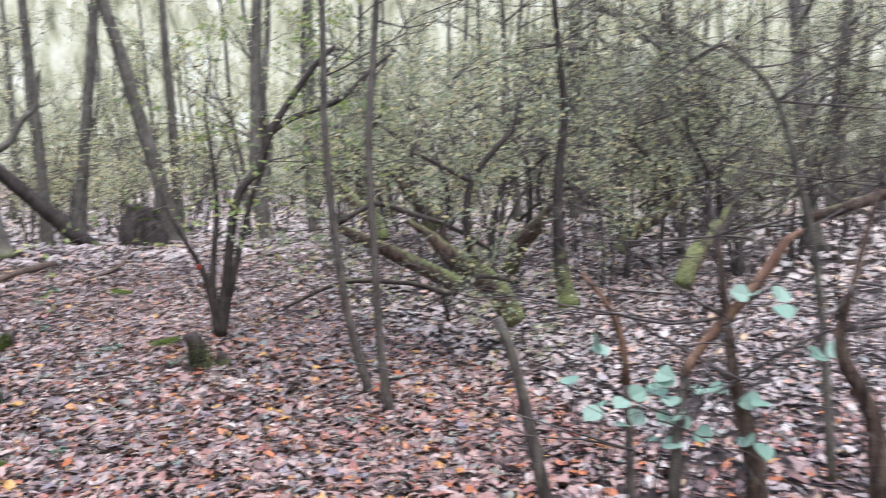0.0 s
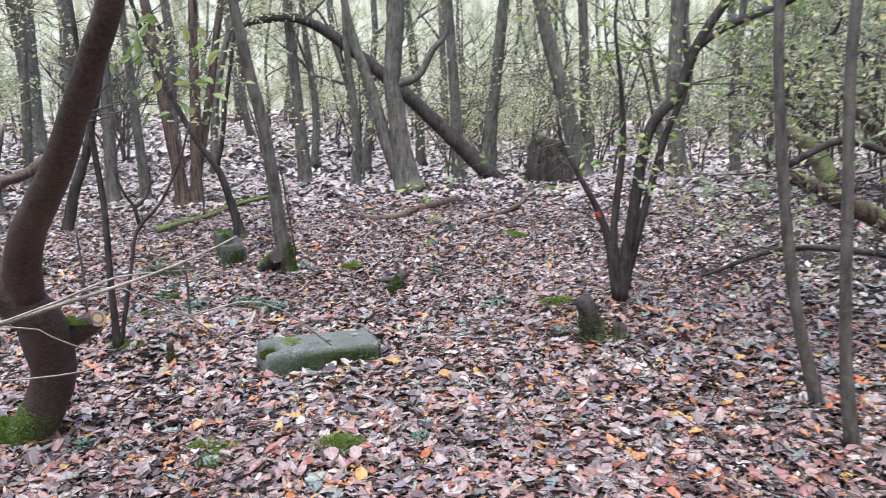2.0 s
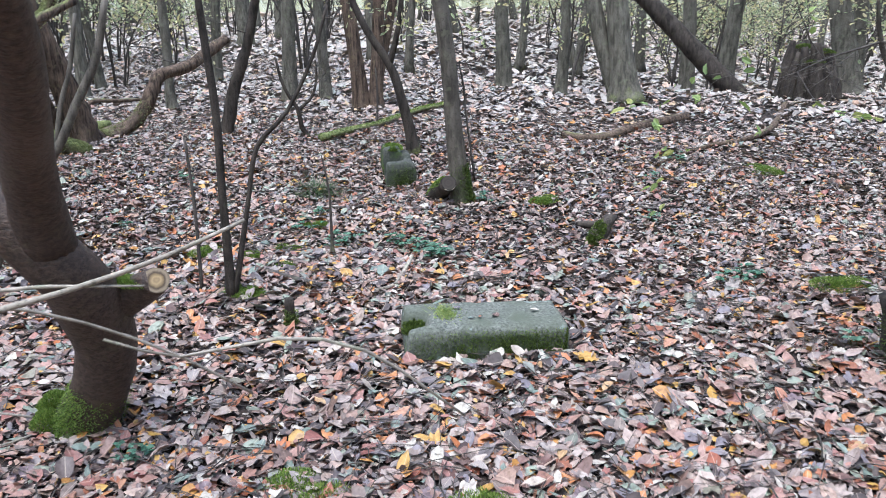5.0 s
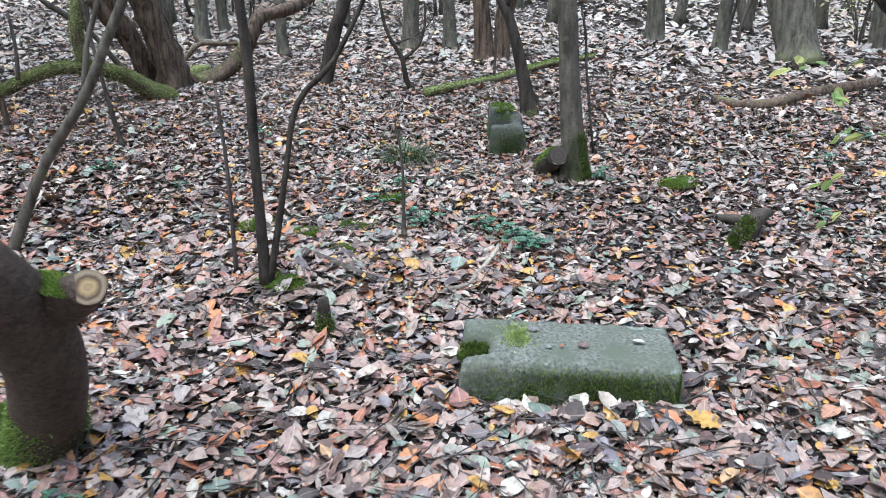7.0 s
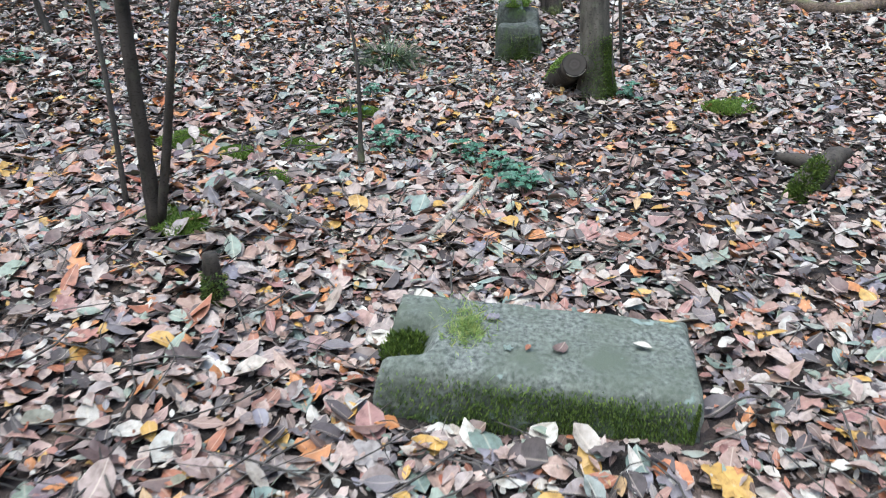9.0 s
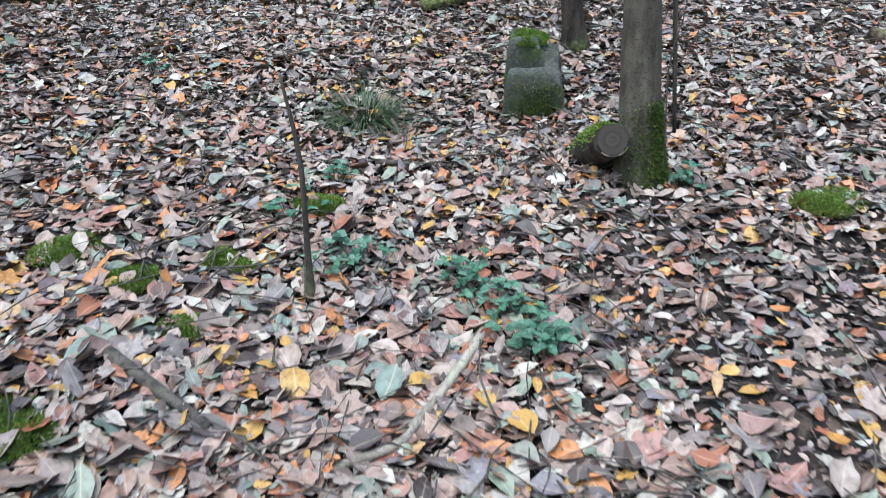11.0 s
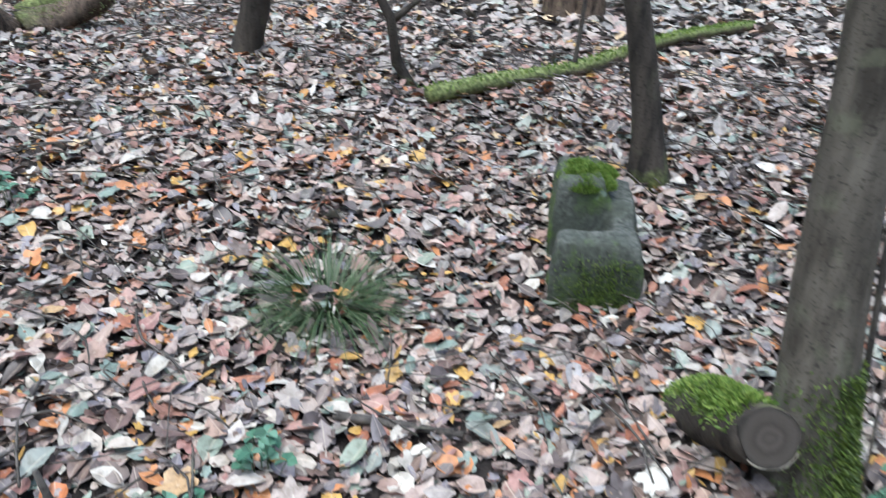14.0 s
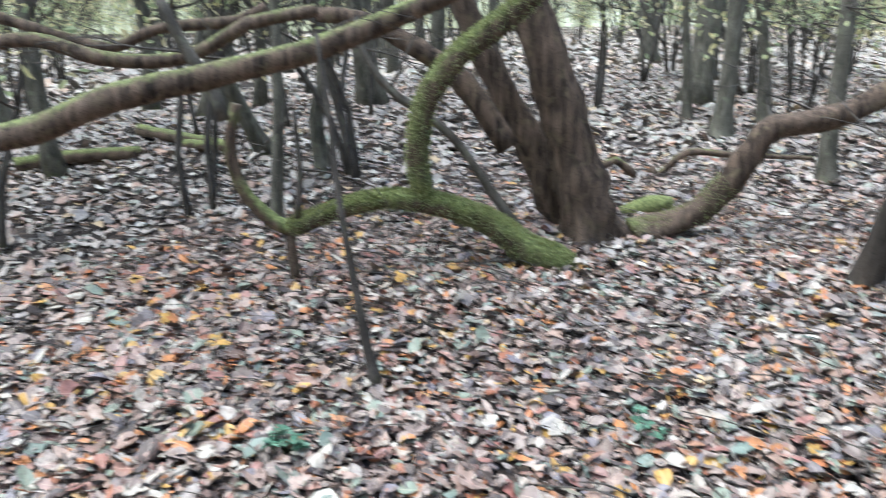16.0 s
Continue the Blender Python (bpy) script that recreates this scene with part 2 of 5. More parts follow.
MOSS = leaf_material("moss", [(0.055, 0.085, 0.014), (0.085, 0.125, 0.02), (0.04, 0.06, 0.011), (0.13, 0.17, 0.03)], 0.25)
MOSS_LIMB = leaf_material("olive_moss", [(0.20, 0.225, 0.085), (0.26, 0.285, 0.12), (0.14, 0.16, 0.055), (0.31, 0.32, 0.15)], 0.3)
MOSS_BRIGHT = leaf_material("bright_moss", [(0.12, 0.19, 0.03), (0.17, 0.25, 0.045), (0.08, 0.13, 0.02), (0.22, 0.28, 0.06)], 0.3)
GRASS = leaf_material("grass_blades", [(0.045, 0.075, 0.025), (0.07, 0.11, 0.04), (0.10, 0.12, 0.06), (0.035, 0.06, 0.02)], 0.2)
HERB = leaf_material("green_leaflets", [(0.06, 0.14, 0.085), (0.085, 0.18, 0.11), (0.12, 0.22, 0.15), (0.05, 0.105, 0.065)], 0.25)
PALE = leaf_material("pale_green_leaves", [(0.22, 0.36, 0.26), (0.27, 0.40, 0.30), (0.19, 0.32, 0.22)], 0.3)
YELLOW = leaf_material("yellow_green_leaves", [(0.46, 0.49, 0.25), (0.60, 0.54, 0.27), (0.38, 0.43, 0.23), (0.64, 0.58, 0.36), (0.33, 0.39, 0.22)], 0.5)
DUSKY = leaf_material("grey_green_leaves", [(0.26, 0.31, 0.19), (0.34, 0.37, 0.23), (0.21, 0.25, 0.14), (0.40, 0.41, 0.27), (0.48, 0.45, 0.20)], 0.5)
FRESH = leaf_material("fresh_green_leaves", [(0.22, 0.30, 0.08), (0.28, 0.36, 0.12), (0.17, 0.24, 0.08), (0.36, 0.38, 0.12)], 0.45)
STONE = stone_material()
STONE_DARK = stone_material("dark_mossy_stone", 0.52)
CUT = cut_material("grey_sawn_wood", (0.05, 0.041, 0.034), (0.04, 0.033, 0.027), (0.043, 0.036, 0.03), 0.056)
CUT_PALE = cut_material("pale_sawn_wood", (0.33, 0.24, 0.13), (0.07, 0.05, 0.035), (0.24, 0.19, 0.13), 0.05)
FAR_GLOW = backdrop_material()


# ---- mesh builders ----
class Shape:
    """Collects tubes and blades for one mesh, with a moss value at each vertex."""

    def __init__(self):
        self.v, self.f, self.g = [], [], []

    def mesh(self, name, mat, smooth=True):
        me = bpy.data.meshes.new(name)
        me.from_pydata(self.v, [], self.f)
        a = me.attributes.new("moss", "FLOAT", "POINT")
        a.data.foreach_set("value", self.g)
        me.materials.append(mat)
        if smooth:
            me.polygons.foreach_set("use_smooth", [True] * len(me.polygons))
        me.update()
        return me


def spline(pts, step):
    """Points with radii along a smooth curve through pts."""
    p = [np.array(q, float) for q in pts]
    p = [2 * p[0] - p[1], *p, 2 * p[-1] - p[-2]]
    out = []
    for k in range(1, len(p) - 2):
        a, b, c, d = p[k - 1:k + 3]
        m = max(2, int(np.linalg.norm(c[:3] - b[:3]) / step))
        for i in range(m):
            t = i / m
            q = 0.5 * (2 * b + (c - a) * t + (2 * a - 5 * b + 4 * c - d) * t * t + (3 * b - a - 3 * c + d) * t ** 3)
            q[3] = b[3] + (c[3] - b[3]) * t
            out.append(q)
    out.append(p[-2])
    return out


def tube(s, pts, n=10, step=0.09, lumps=0.08, moss=0.0, base_moss=0.0, flare=0.0, top_moss=0.0, wander=0.0):
    """A limb: a tapered tube along pts (x, y, z, radius). base_moss fades over the first 0.5 m; top_moss lies on upper sides."""
    rows = spline(pts, step)
    side = None
    start = len(s.v)
    run = 0.0
    last = rows[0][:3]
    for k, q in enumerate(rows):
        ahead = rows[min(k + 1, len(rows) - 1)][:3] - rows[max(k - 1, 0)][:3]
        ahead = ahead / (np.linalg.norm(ahead) + 1e-9)
        if side is None:
            side = np.cross(ahead, (0.31, 0.9, 0.22))
        side = side - ahead * (side @ ahead)
        side = side / np.linalg.norm(side)
        up = np.cross(ahead, side)
        run += np.linalg.norm(q[:3] - last)
        last = q[:3]
        off = wander * np.array([math.sin(run * 9 + pts[0][0] * 7), math.cos(run * 7 + pts[0][1] * 5), 0])
        for j in range(n):
            w = 2 * math.pi * j / n
            d = side * math.cos(w) + up * math.sin(w)
            rad = q[3] * (1 + flare * math.exp(-run / 0.12) * (1 + 0.5 * math.sin(3 * w + pts[0][0] * 9)))
            c = q[:3] + d * rad
            rad *= 1 + lumps * (noise.noise(Vector(c * 9)) + 0.7 * noise.noise(Vector((c[0] * 25, c[1] * 25, c[2] * 6))))
            s.v.append(tuple(q[:3] + d * rad + off))
            s.g.append(moss + base_moss * math.exp(-run / 0.28) + top_moss * max(0.0, d[2]))
    m = len(rows)
    for k in range(m - 1):
        for j in range(n):
            a, b = start + k * n + j, start + k * n + (j + 1) % n
            s.f.append((a, b, b + n, a + n))
    s.f.append(tuple(start + j for j in reversed(range(n))))
    s.f.append(tuple(start + (m - 1) * n + j for j in range(n)))
    return s


def blade(s, at, way, length, width, normal=None, moss=0.0, fold=0.15):
    """A leaf of two halves folded along its rib: six corners."""
    at, way = Vector(at), Vector(way).normalized()
    nrm = Vector(normal) if normal is not None else Vector((random.gauss(0, 1), random.gauss(0, 1), random.gauss(0, 1) + 1))
    side = way.cross(nrm)
    if side.length < 1e-4:
        side = way.cross(Vector((0.3, 1, 0.2)))
    side.normalize()
    nn = side.cross(way)
    k = len(s.v)
    for u, v, h in ((0, 0, 0), (0.3, 0.45, fold), (0.7, 0.38, fold), (1, 0, -0.1), (0.7, -0.38, fold), (0.3, -0.45, fold)):
        s.v.append(tuple(at + way * (u * length) + side * (v * width) + nn * (h * width)))
        s.g.append(moss)
    s.f.extend([(k, k + 1, k + 2, k + 3), (k, k + 3, k + 4, k + 5)])


def twigs(s, at, way, length, r, depth, leaves=None, leaf=0.05, droop=0.0, n=4, thick=0.6):
    """A branching twig; leaves, if given, is the Shape that takes them."""
    pts = []
    p, d = Vector(at), Vector(way).normalized()
    m = 4
    for k in range(m + 1):
        pts.append((*p, r * (1 - 0.75 * k / m)))
        p = p + d * (length / m)
        d = (d + Vector((random.gauss(0, 0.22), random.gauss(0, 0.22), random.gauss(0, 0.16) - droop))).normalized()
        if k and depth > 0:
            for _ in range(random.choice((1, 1, 2))):
                w = (d + Vector((random.gauss(0, 0.8), random.gauss(0, 0.8), random.gauss(0.1, 0.5)))).normalized()
                twigs(s, p, w, length * random.uniform(0.35, 0.6), r * 0.5, depth - 1, leaves, leaf, droop, 3, thick)
        if leaves is not None and depth == 0:
            if random.random() < thick:
                w = (d + Vector((random.gauss(0, 0.8), random.gauss(0, 0.8), random.gauss(-0.1, 0.5)))).normalized()
                blade(leaves, p, w, leaf * random.uniform(0.6, 1.3), leaf * 0.55)
    tube(s, pts, n, step=9, lumps=0)


def empty(name, at=(0, 0, 0)):
    ob = new(name)
    ob.location = at
    return ob


def part(name, data, parent, label=""):
    """Hangs a mesh, given in the thing's own axes, under a thing or a part."""
    ob = new(name, data)
    ob.parent = parent
    if label:
        ob["label"] = label
    if name in ("twig_spray", "foliage", "crown", "moss", "blades", "leaflet_spray", "stalk_spray", "cushion"):
        ob["kind"] = "stuff"
    return ob


def moved(pts, at):
    return [(q[0] - at[0], q[1] - at[1], q[2] - at[2], q[3]) for q in pts]


def moss_tufts(centres, radius, count, length=0.03, squash=0.4):
    """A springy cushion of short blades over soft mounds."""
    s = Shape()
    for c in centres:
        for _ in range(count // len(centres)):
            a, q = random.uniform(0, 2 * math.pi), radius * math.sqrt(random.random())
            h = squash * radius * (1 - (q / radius) ** 2)
            x, y = c[0] + q * math.cos(a), c[1] + q * math.sin(a)
            blade(s, (x, y, c[2] + h * random.uniform(0.6, 1) - 0.01), (math.cos(a) * q / radius * 0.7 + random.gauss(0, 0.4), math.sin(a) * q / radius * 0.7 + random.gauss(0, 0.4), 1), length * random.uniform(0.6, 1.4), length * 0.35)
    return s


def trunk_moss(axis, height, count, length=0.028, arc=None):
    """Moss blades on the lower part of a trunk given by (x, y, z, radius)."""
    s = Shape()
    rows = spline(axis, 0.02)
    z0 = rows[0][2]
    rows = [r for r in rows if r[2] < z0 + height]
    for _ in range(count):
        r = rows[min(len(rows) - 1, int(len(rows) * random.random() ** 2.6))]
        a = random.gauss((arc[0] + arc[1]) / 2, (arc[1] - arc[0]) / 3.4) if arc else random.uniform(0, 2 * math.pi)
        d = Vector((math.cos(a), math.sin(a), 0))
        k = r[3] * (1 + 0.5 * math.exp(-(r[2] - z0) / 0.12))
        blade(s, Vector(r[:3]) + Vector((0, 0, random.uniform(-0.035, 0.035))) + d * k * 0.98, d + Vector((random.gauss(0, 0.4), random.gauss(0, 0.4), random.gauss(-0.1, 0.5))), length * random.uniform(0.6, 1.4), length * 0.4)
    return s


# ---- the ground ----
def axis_steps(lo, hi, step):
    out = list(np.arange(lo, hi, step))
    a, b, k = out[0], out[-1], step
    left, right = [], []
    while b < 2500:
        k *= 1.16
        a, b = a - k, b + k
        left.append(a)
        right.append(b)
    return np.array(left[::-1] + out + right)


def build_ground():
    xs, ys = axis_steps(-8, 9, 0.11), axis_steps(-4, 14, 0.11)
    gx, gy = np.meshgrid(xs, ys)
    gz = ground_z(gx, gy)
    near = (np.abs(gx) < 12) & (np.abs(gy - 5) < 12)
    gz = gz + near * 0.008 * np.random.default_rng(3).normal(size=gz.shape)
    v = np.stack([gx, gy, gz], -1).reshape(-1, 3)
    w, h = len(xs), len(ys)
    i = (np.arange(h - 1)[:, None] * w + np.arange(w - 1)[None]).reshape(-1)
    f = np.stack([i, i + 1, i + w + 1, i + w], -1)
    me = bpy.data.meshes.new("ground")
    me.from_pydata(v.tolist(), [], f.tolist())
    me.polygons.foreach_set("use_smooth", [True] * len(me.polygons))
    me.materials.append(SOIL)
    return tagged(new("ground", me), "dark woodland soil under a thick carpet of fallen leaves", "ground", kind="structure")


GROUND = build_ground()


# ---- fallen leaves ----
def leaf_template(kind, seed, fine=False):
    """A curled leaf of unit length: corners, faces and nearness to the rib."""
    rnd = random.Random(seed)
    if kind == "lobed":
        v, rib = [(0, 0, 0)], [1.0]
        m = 25
        for k in range(m):
            a = 2 * math.pi * k / m
            rad = (0.24 + 0.26 * abs(math.cos(2.5 * a)) ** 0.8 * (1 if k % 2 else 0.86)) * rnd.uniform(0.92, 1.06)
            x, y = rad * math.cos(a), rad * math.sin(a)
            v.append((x, y, 0.5 * rad * rad * rnd.uniform(-0.2, 1.6)))
            rib.append(0.3)
        return v, [(0, 1 + k, 1 + (k + 1) % m) for k in range(m)], rib
    width = {"oval": 0.30, "narrow": 0.19, "round": 0.40}[kind]
    prof = {"oval": (0.0, 0.72, 1.0, 0.78, 0.0), "narrow": (0.0, 0.8, 1.0, 0.65, 0.0), "round": (0.0, 0.9, 1.0, 0.85, 0.0)}[kind]
    if fine:
        prof = {"oval": (0, 0.36, 0.68, 0.9, 1.0, 0.93, 0.72, 0.38, 0), "narrow": (0, 0.45, 0.75, 0.95, 1.0, 0.86, 0.6, 0.28, 0), "round": (0, 0.55, 0.85, 0.98, 1.0, 0.94, 0.78, 0.45, 0)}[kind]
    bend, cup, twist = rnd.uniform(-0.6, 0.9), rnd.uniform(0.0, 0.6), rnd.uniform(-0.6, 0.6)
    v, rib, f = [], [], []
    for k, w in enumerate(prof):
        u = k / (len(prof) - 1)
        z = bend * 0.5 * (u - 0.5) ** 2 * 1.6
        a = twist * (u - 0.5)
        if w == 0:
            v.append((u - 0.5, 0, z))
            rib.append(1.0)
            continue
        for sg in (-1, 0, 1):
            y = sg * w * width
            zz = z + cup * abs(y) * 1.1 + y * math.sin(a)
            v.append((u - 0.5, y * (1 - 0.3 * cup * abs(sg)), zz))
            rib.append(1.0 if sg == 0 else 0.0)
    f = [(0, 2, 1), (0, 3, 2)]
    m = len(prof) - 2
    for k in range(m - 1):
        b = 1 + 3 * k
        f += [(b, b + 1, b + 4, b + 3), (b + 1, b + 2, b + 5, b + 4)]
    b = 1 + 3 * (m - 1)
    f += [(b, b + 1, b + 3), (b + 1, b + 2, b + 3)]
    if fine:
        # wavy margins and a short stalk
        for k in range(m):
            for j, sg in ((0, -1), (2, 1)):
                x, y, z = v[1 + 3 * k + j]
                v[1 + 3 * k + j] = (x, y * rnd.uniform(0.93, 1.06), z + rnd.gauss(0, 0.018))
        e = len(v)
        v += [(-0.5, -0.009, v[0][2]), (-0.5, 0.009, v[0][2]), (-0.72, 0.004 + rnd.gauss(0, 0.03), v[0][2] + 0.03), (-0.72, -0.006, v[0][2] + 0.03)]
        rib += [1.0] * 4
        f.append((e, e + 1, e + 2, e + 3))
    return v, f, rib


KINDS = ["oval"] * 11 + ["narrow"] * 4 + ["round"] * 6 + ["lobed"] * 4
TEMPLATES = [leaf_template(k, i + 5) for i, k in enumerate(KINDS)]
PLAIN = [([(-0.5, 0, 0.03), (-0.15, 0.3, 0.1 * k), (0.25, 0.26, 0.06), (0.5, 0, 0.05 * k), (0.25, -0.26, 0.1), (-0.15, -0.3, 0.04 * k)], [(0, 3, 2, 1), (0, 5, 4, 3)], [1, 0, 0, 1, 0, 0]) for k in (-1, 0, 1, 2)]
FINE = [leaf_template(k, i + 305, True) for i, k in enumerate(["oval"] * 9 + ["narrow"] * 4 + ["round"] * 3 + ["lobed"] * 2)]


def scatter(name, x, y, lo, hi, rng, lift=0.026, tilt=0.24, mat=None, shrink=0.0, shapes=TEMPLATES):
    """Fallen leaves at x, y, as one mesh."""
    vs, fs, ribs, base = [], [], [], 0
    which = rng.integers(0, len(shapes), len(x))
    for k, (v, f, rib) in enumerate(shapes):
        px, py = x[which == k], y[which == k]
        n = len(px)
        if n == 0:
            continue
        v = np.array(v)
        size = ((lo + (hi - lo) * rng.random(n) ** 1.7) * (1 - shrink * carve((py - 4.8) / 1.6)))[:, None, None]
        yaw, tx, ty = rng.uniform(0, 6.283, n), rng.normal(0, tilt, n), rng.normal(0, tilt, n)
        flip = np.where(rng.random(n) < 0.35, -1.0, 1.0)
        p = v[None] * size
        p[:, :, 2] *= flip[:, None]
        z = p[:, :, 2] + p[:, :, 0] * np.tan(np.clip(tx, -0.9, 0.9))[:, None] + p[:, :, 1] * np.tan(np.clip(ty, -0.9, 0.9))[:, None]
        c, s = np.cos(yaw)[:, None], np.sin(yaw)[:, None]
        wx, wy = p[:, :, 0] * c - p[:, :, 1] * s + px[:, None], p[:, :, 0] * s + p[:, :, 1] * c + py[:, None]
        low = z.min(1)
        wz = z - low[:, None] * 0.6 + ground_z(px, py)[:, None] + rng.uniform(0.004, lift, n)[:, None]
        vs.append(np.stack([wx, wy, wz], -1).reshape(-1, 3))
        ribs.append(np.tile(rib, n))
        offs = base + np.arange(n) * len(v)
        for face in f:
            fs.append((offs[:, None] + np.array(face)[None]).tolist())
        base += n * len(v)
    me = bpy.data.meshes.new(name)
    me.from_pydata(np.concatenate(vs).tolist(), [], [q for block in fs for q in block])
    a = me.attributes.new("rib", "FLOAT", "POINT")
    a.data.foreach_set("value", np.concatenate(ribs).astype(np.float32))
    me.materials.append(mat or LITTER)
    me.polygons.foreach_set("use_smooth", [True] * len(me.polygons))
    return me


def build_litter():
    rng = np.random.default_rng(11)

    def area(x0, x1, y0, y1, per, keep=None):
        n = int((x1 - x0) * (y1 - y0) * per)
        x, y = rng.uniform(x0, x1, n), rng.uniform(y0, y1, n)
        thin = 0.62 + 0.38 * np.sin(2.3 * x + 1.1 * np.sin(1.9 * y)) * np.sin(2.7 * y + 0.8 * x)
        ok = rng.random(n) < np.clip(thin + 0.35, 0.6, 1)
        c, q = math.cos(radians(23)), math.sin(radians(23))
        u, v = (x - 1.082) * c + (y - 4.222) * q, -(x - 1.082) * q + (y - 4.222) * c
        ok &= rng.random(n) > 0.55 * np.exp(-((x - 1.95) ** 2 + (y - 5.7) ** 2) / 0.45)
        ok &= ~((u > -0.03) & (u < 0.83) & (v > -0.05) & (v < 0.36))
        if keep is not None:
            ok &= keep(x, y)
        return x[ok], y[ok]

    def inner(x, y):
        return (x > -4.6) & (x < 5.6) & (y > 1.2) & (y < 9.2)

    x, y = area(-4.6, 5.6, 1.2, 9.2, 1250)
    near = rng.random(len(x)) < 0.08 + 0.62 * carve((4.6 - y) / 2.6)
    # Share of the paler, greyer leaves, growing up the rise.
    dry = ~near & (rng.random(len(x)) < 0.6 * carve((y - 5.6) / 2.2))
    tagged(new("leaf_litter", scatter("leaf_litter", x[dry], y[dry], 0.024, 0.105, rng, shrink=0.2, mat=PALER)), "pale greyish fallen leaves spread over the rise, partly painted brighter", "fallen leaves", kind="stuff")
    near_or_dry = near | dry
    tagged(new("leaf_litter", scatter("leaf_litter", x[~near_or_dry], y[~near_or_dry], 0.024, 0.105, rng, shrink=0.3)), "carpet of fallen leaves in pinkish brown, orange and grey", "fallen leaves", kind="stuff")
    tagged(new("leaf_litter", scatter("leaf_litter", x[near], y[near], 0.024, 0.105, rng, shrink=0.3, mat=RUSTY)), "russet and reddish-brown fallen leaves beside the path", "fallen leaves", kind="stuff")
    x, y = area(-2.6, 3.4, 1.3, 8.2, 85)
    tagged(new("leaf_litter", scatter("leaf_litter", x, y, 0.06, 0.105, rng, 0.034, 0.2, BRIGHT, 0.15, FINE)), "large freshly fallen oval leaves in orange, pink and cream", "fallen leaves", kind="stuff")
    x, y = area(-3.2, 3.6, 4.6, 8.6, 800)
    tagged(new("leaf_litter", scatter("leaf_litter", x, y, 0.022, 0.075, rng, 0.02)), "layer of smaller mixed fallen leaves around the kerb stone", "fallen leaves", kind="stuff")
    x, y = area(-3.5, 4.5, 1.6, 8.4, 1300)
    tagged(new("leaf_crumbs", scatter("leaf_crumbs", x, y, 0.018, 0.04, rng, 0.02, 0.5, None, 0.0, PLAIN)), "dark crumbs and scraps of old leaves on the soil", "leaf scraps", kind="stuff")
    def outer(x, y):
        return ~inner(x, y) & (y > -1.5)

    x, y = area(-13, 12, -3, 17, 330, lambda a, b: outer(a, b) & (b < 10.2 + 0.8 * np.sin(a)) & (a > -6 + 0.6 * np.sin(2 * b)))
    near = (y < 1.6) & (rng.random(len(x)) < 0.7)
    tagged(new("leaf_litter", scatter("leaf_litter", x[near], y[near], 0.04, 0.115, rng, mat=RUSTY)), "reddish-brown fallen leaves along the path", "fallen leaves", kind="stuff")
    x, y = x[~near], y[~near]
    tagged(new("leaf_litter", scatter("leaf_litter", x, y, 0.04, 0.115, rng, mat=PALER)), "brown and grey fallen leaves among the outer trees", "fallen leaves", kind="stuff")
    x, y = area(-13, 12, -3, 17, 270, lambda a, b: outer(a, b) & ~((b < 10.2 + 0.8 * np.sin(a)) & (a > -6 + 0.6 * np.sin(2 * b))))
    tagged(new("leaf_litter", scatter("leaf_litter", x, y, 0.055, 0.13, rng, 0.03, 0.24, MID_HAZED)), "fallen leaves behind the rise, painted paler for haze and light", "fallen leaves", kind="stuff")
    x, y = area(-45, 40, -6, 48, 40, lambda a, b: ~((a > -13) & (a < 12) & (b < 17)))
    tagged(new("leaf_litter", scatter("leaf_litter", x, y, 0.14, 0.26, rng, 0.05, 0.24, FAR_HAZED, 0.0, PLAIN)), "fallen leaves far off under the trees, haze painted in as paleness", "fallen leaves", kind="stuff")
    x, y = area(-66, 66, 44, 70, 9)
    tagged(new("leaf_litter", scatter("leaf_litter", x, y, 0.35, 0.6, rng, 0.05, 0.24, FAR_HAZED, 0.0, PLAIN)), "drifts of fallen leaves at the far edge, haze painted in as paleness", "fallen leaves", kind="stuff")


build_litter()


# ---- far woods ----
def far_tree(seed, r, height, lean, limbs, leaf_mat):
    """A slim woodland tree at the origin: trunk, limbs, twigs and a thin autumn crown."""
    random.seed(seed)
    t = empty("woodland_tree")
    pts, x, y = [], 0.0, 0.0
    dx, dy = lean * math.cos(seed), lean * math.sin(seed)
    for k in range(8):
        u = k / 7
        pts.append((x, y, u * height - 0.08, r * (1 - 0.7 * u)))
        x += dx * height / 7 + random.gauss(0, 0.09)
        y += dy * height / 7 + random.gauss(0, 0.09)
    part("trunk", tube(Shape(), pts, 9, 0.3, 0.1, moss=random.uniform(-0.1, 0.12), base_moss=0.35, flare=0.5).mesh("trunk", BARK_FAR), t)
    leaves, tw = Shape(), Shape()
    for k in range(limbs):
        q = pts[random.randint(2, 6)]
        a = random.uniform(0, 6.283)
        d = Vector((math.cos(a), math.sin(a), random.uniform(0.4, 1.2)))
        ln = random.uniform(1.2, 2.4)
        e = Vector(q[:3]) + d.normalized() * ln
        lp = [(*q[:3], q[3] * 0.55), (*(Vector(q[:3]).lerp(e, 0.5) + Vector((random.gauss(0, 0.12), random.gauss(0, 0.12), 0.05))), q[3] * 0.4), (*e, q[3] * 0.2)]
        part("limb", tube(Shape(), lp, 6, 0.3, 0.08).mesh("limb", BARK_FAR), t)
        twigs(tw, e, d, 1.3, q[3] * 0.2, 2, leaves, 0.10, thick=0.4)
        twigs(tw, Vector(lp[1][:3]), d + Vector((random.gauss(0, 0.8), random.gauss(0, 0.8), 0)), 1.1, q[3] * 0.18, 2, leaves, 0.10, thick=0.4)
    part("twig_spray", tw.mesh("twig_spray", BARK_TWIG), t)
    part("crown", leaves.mesh("crown", leaf_mat, False), t)
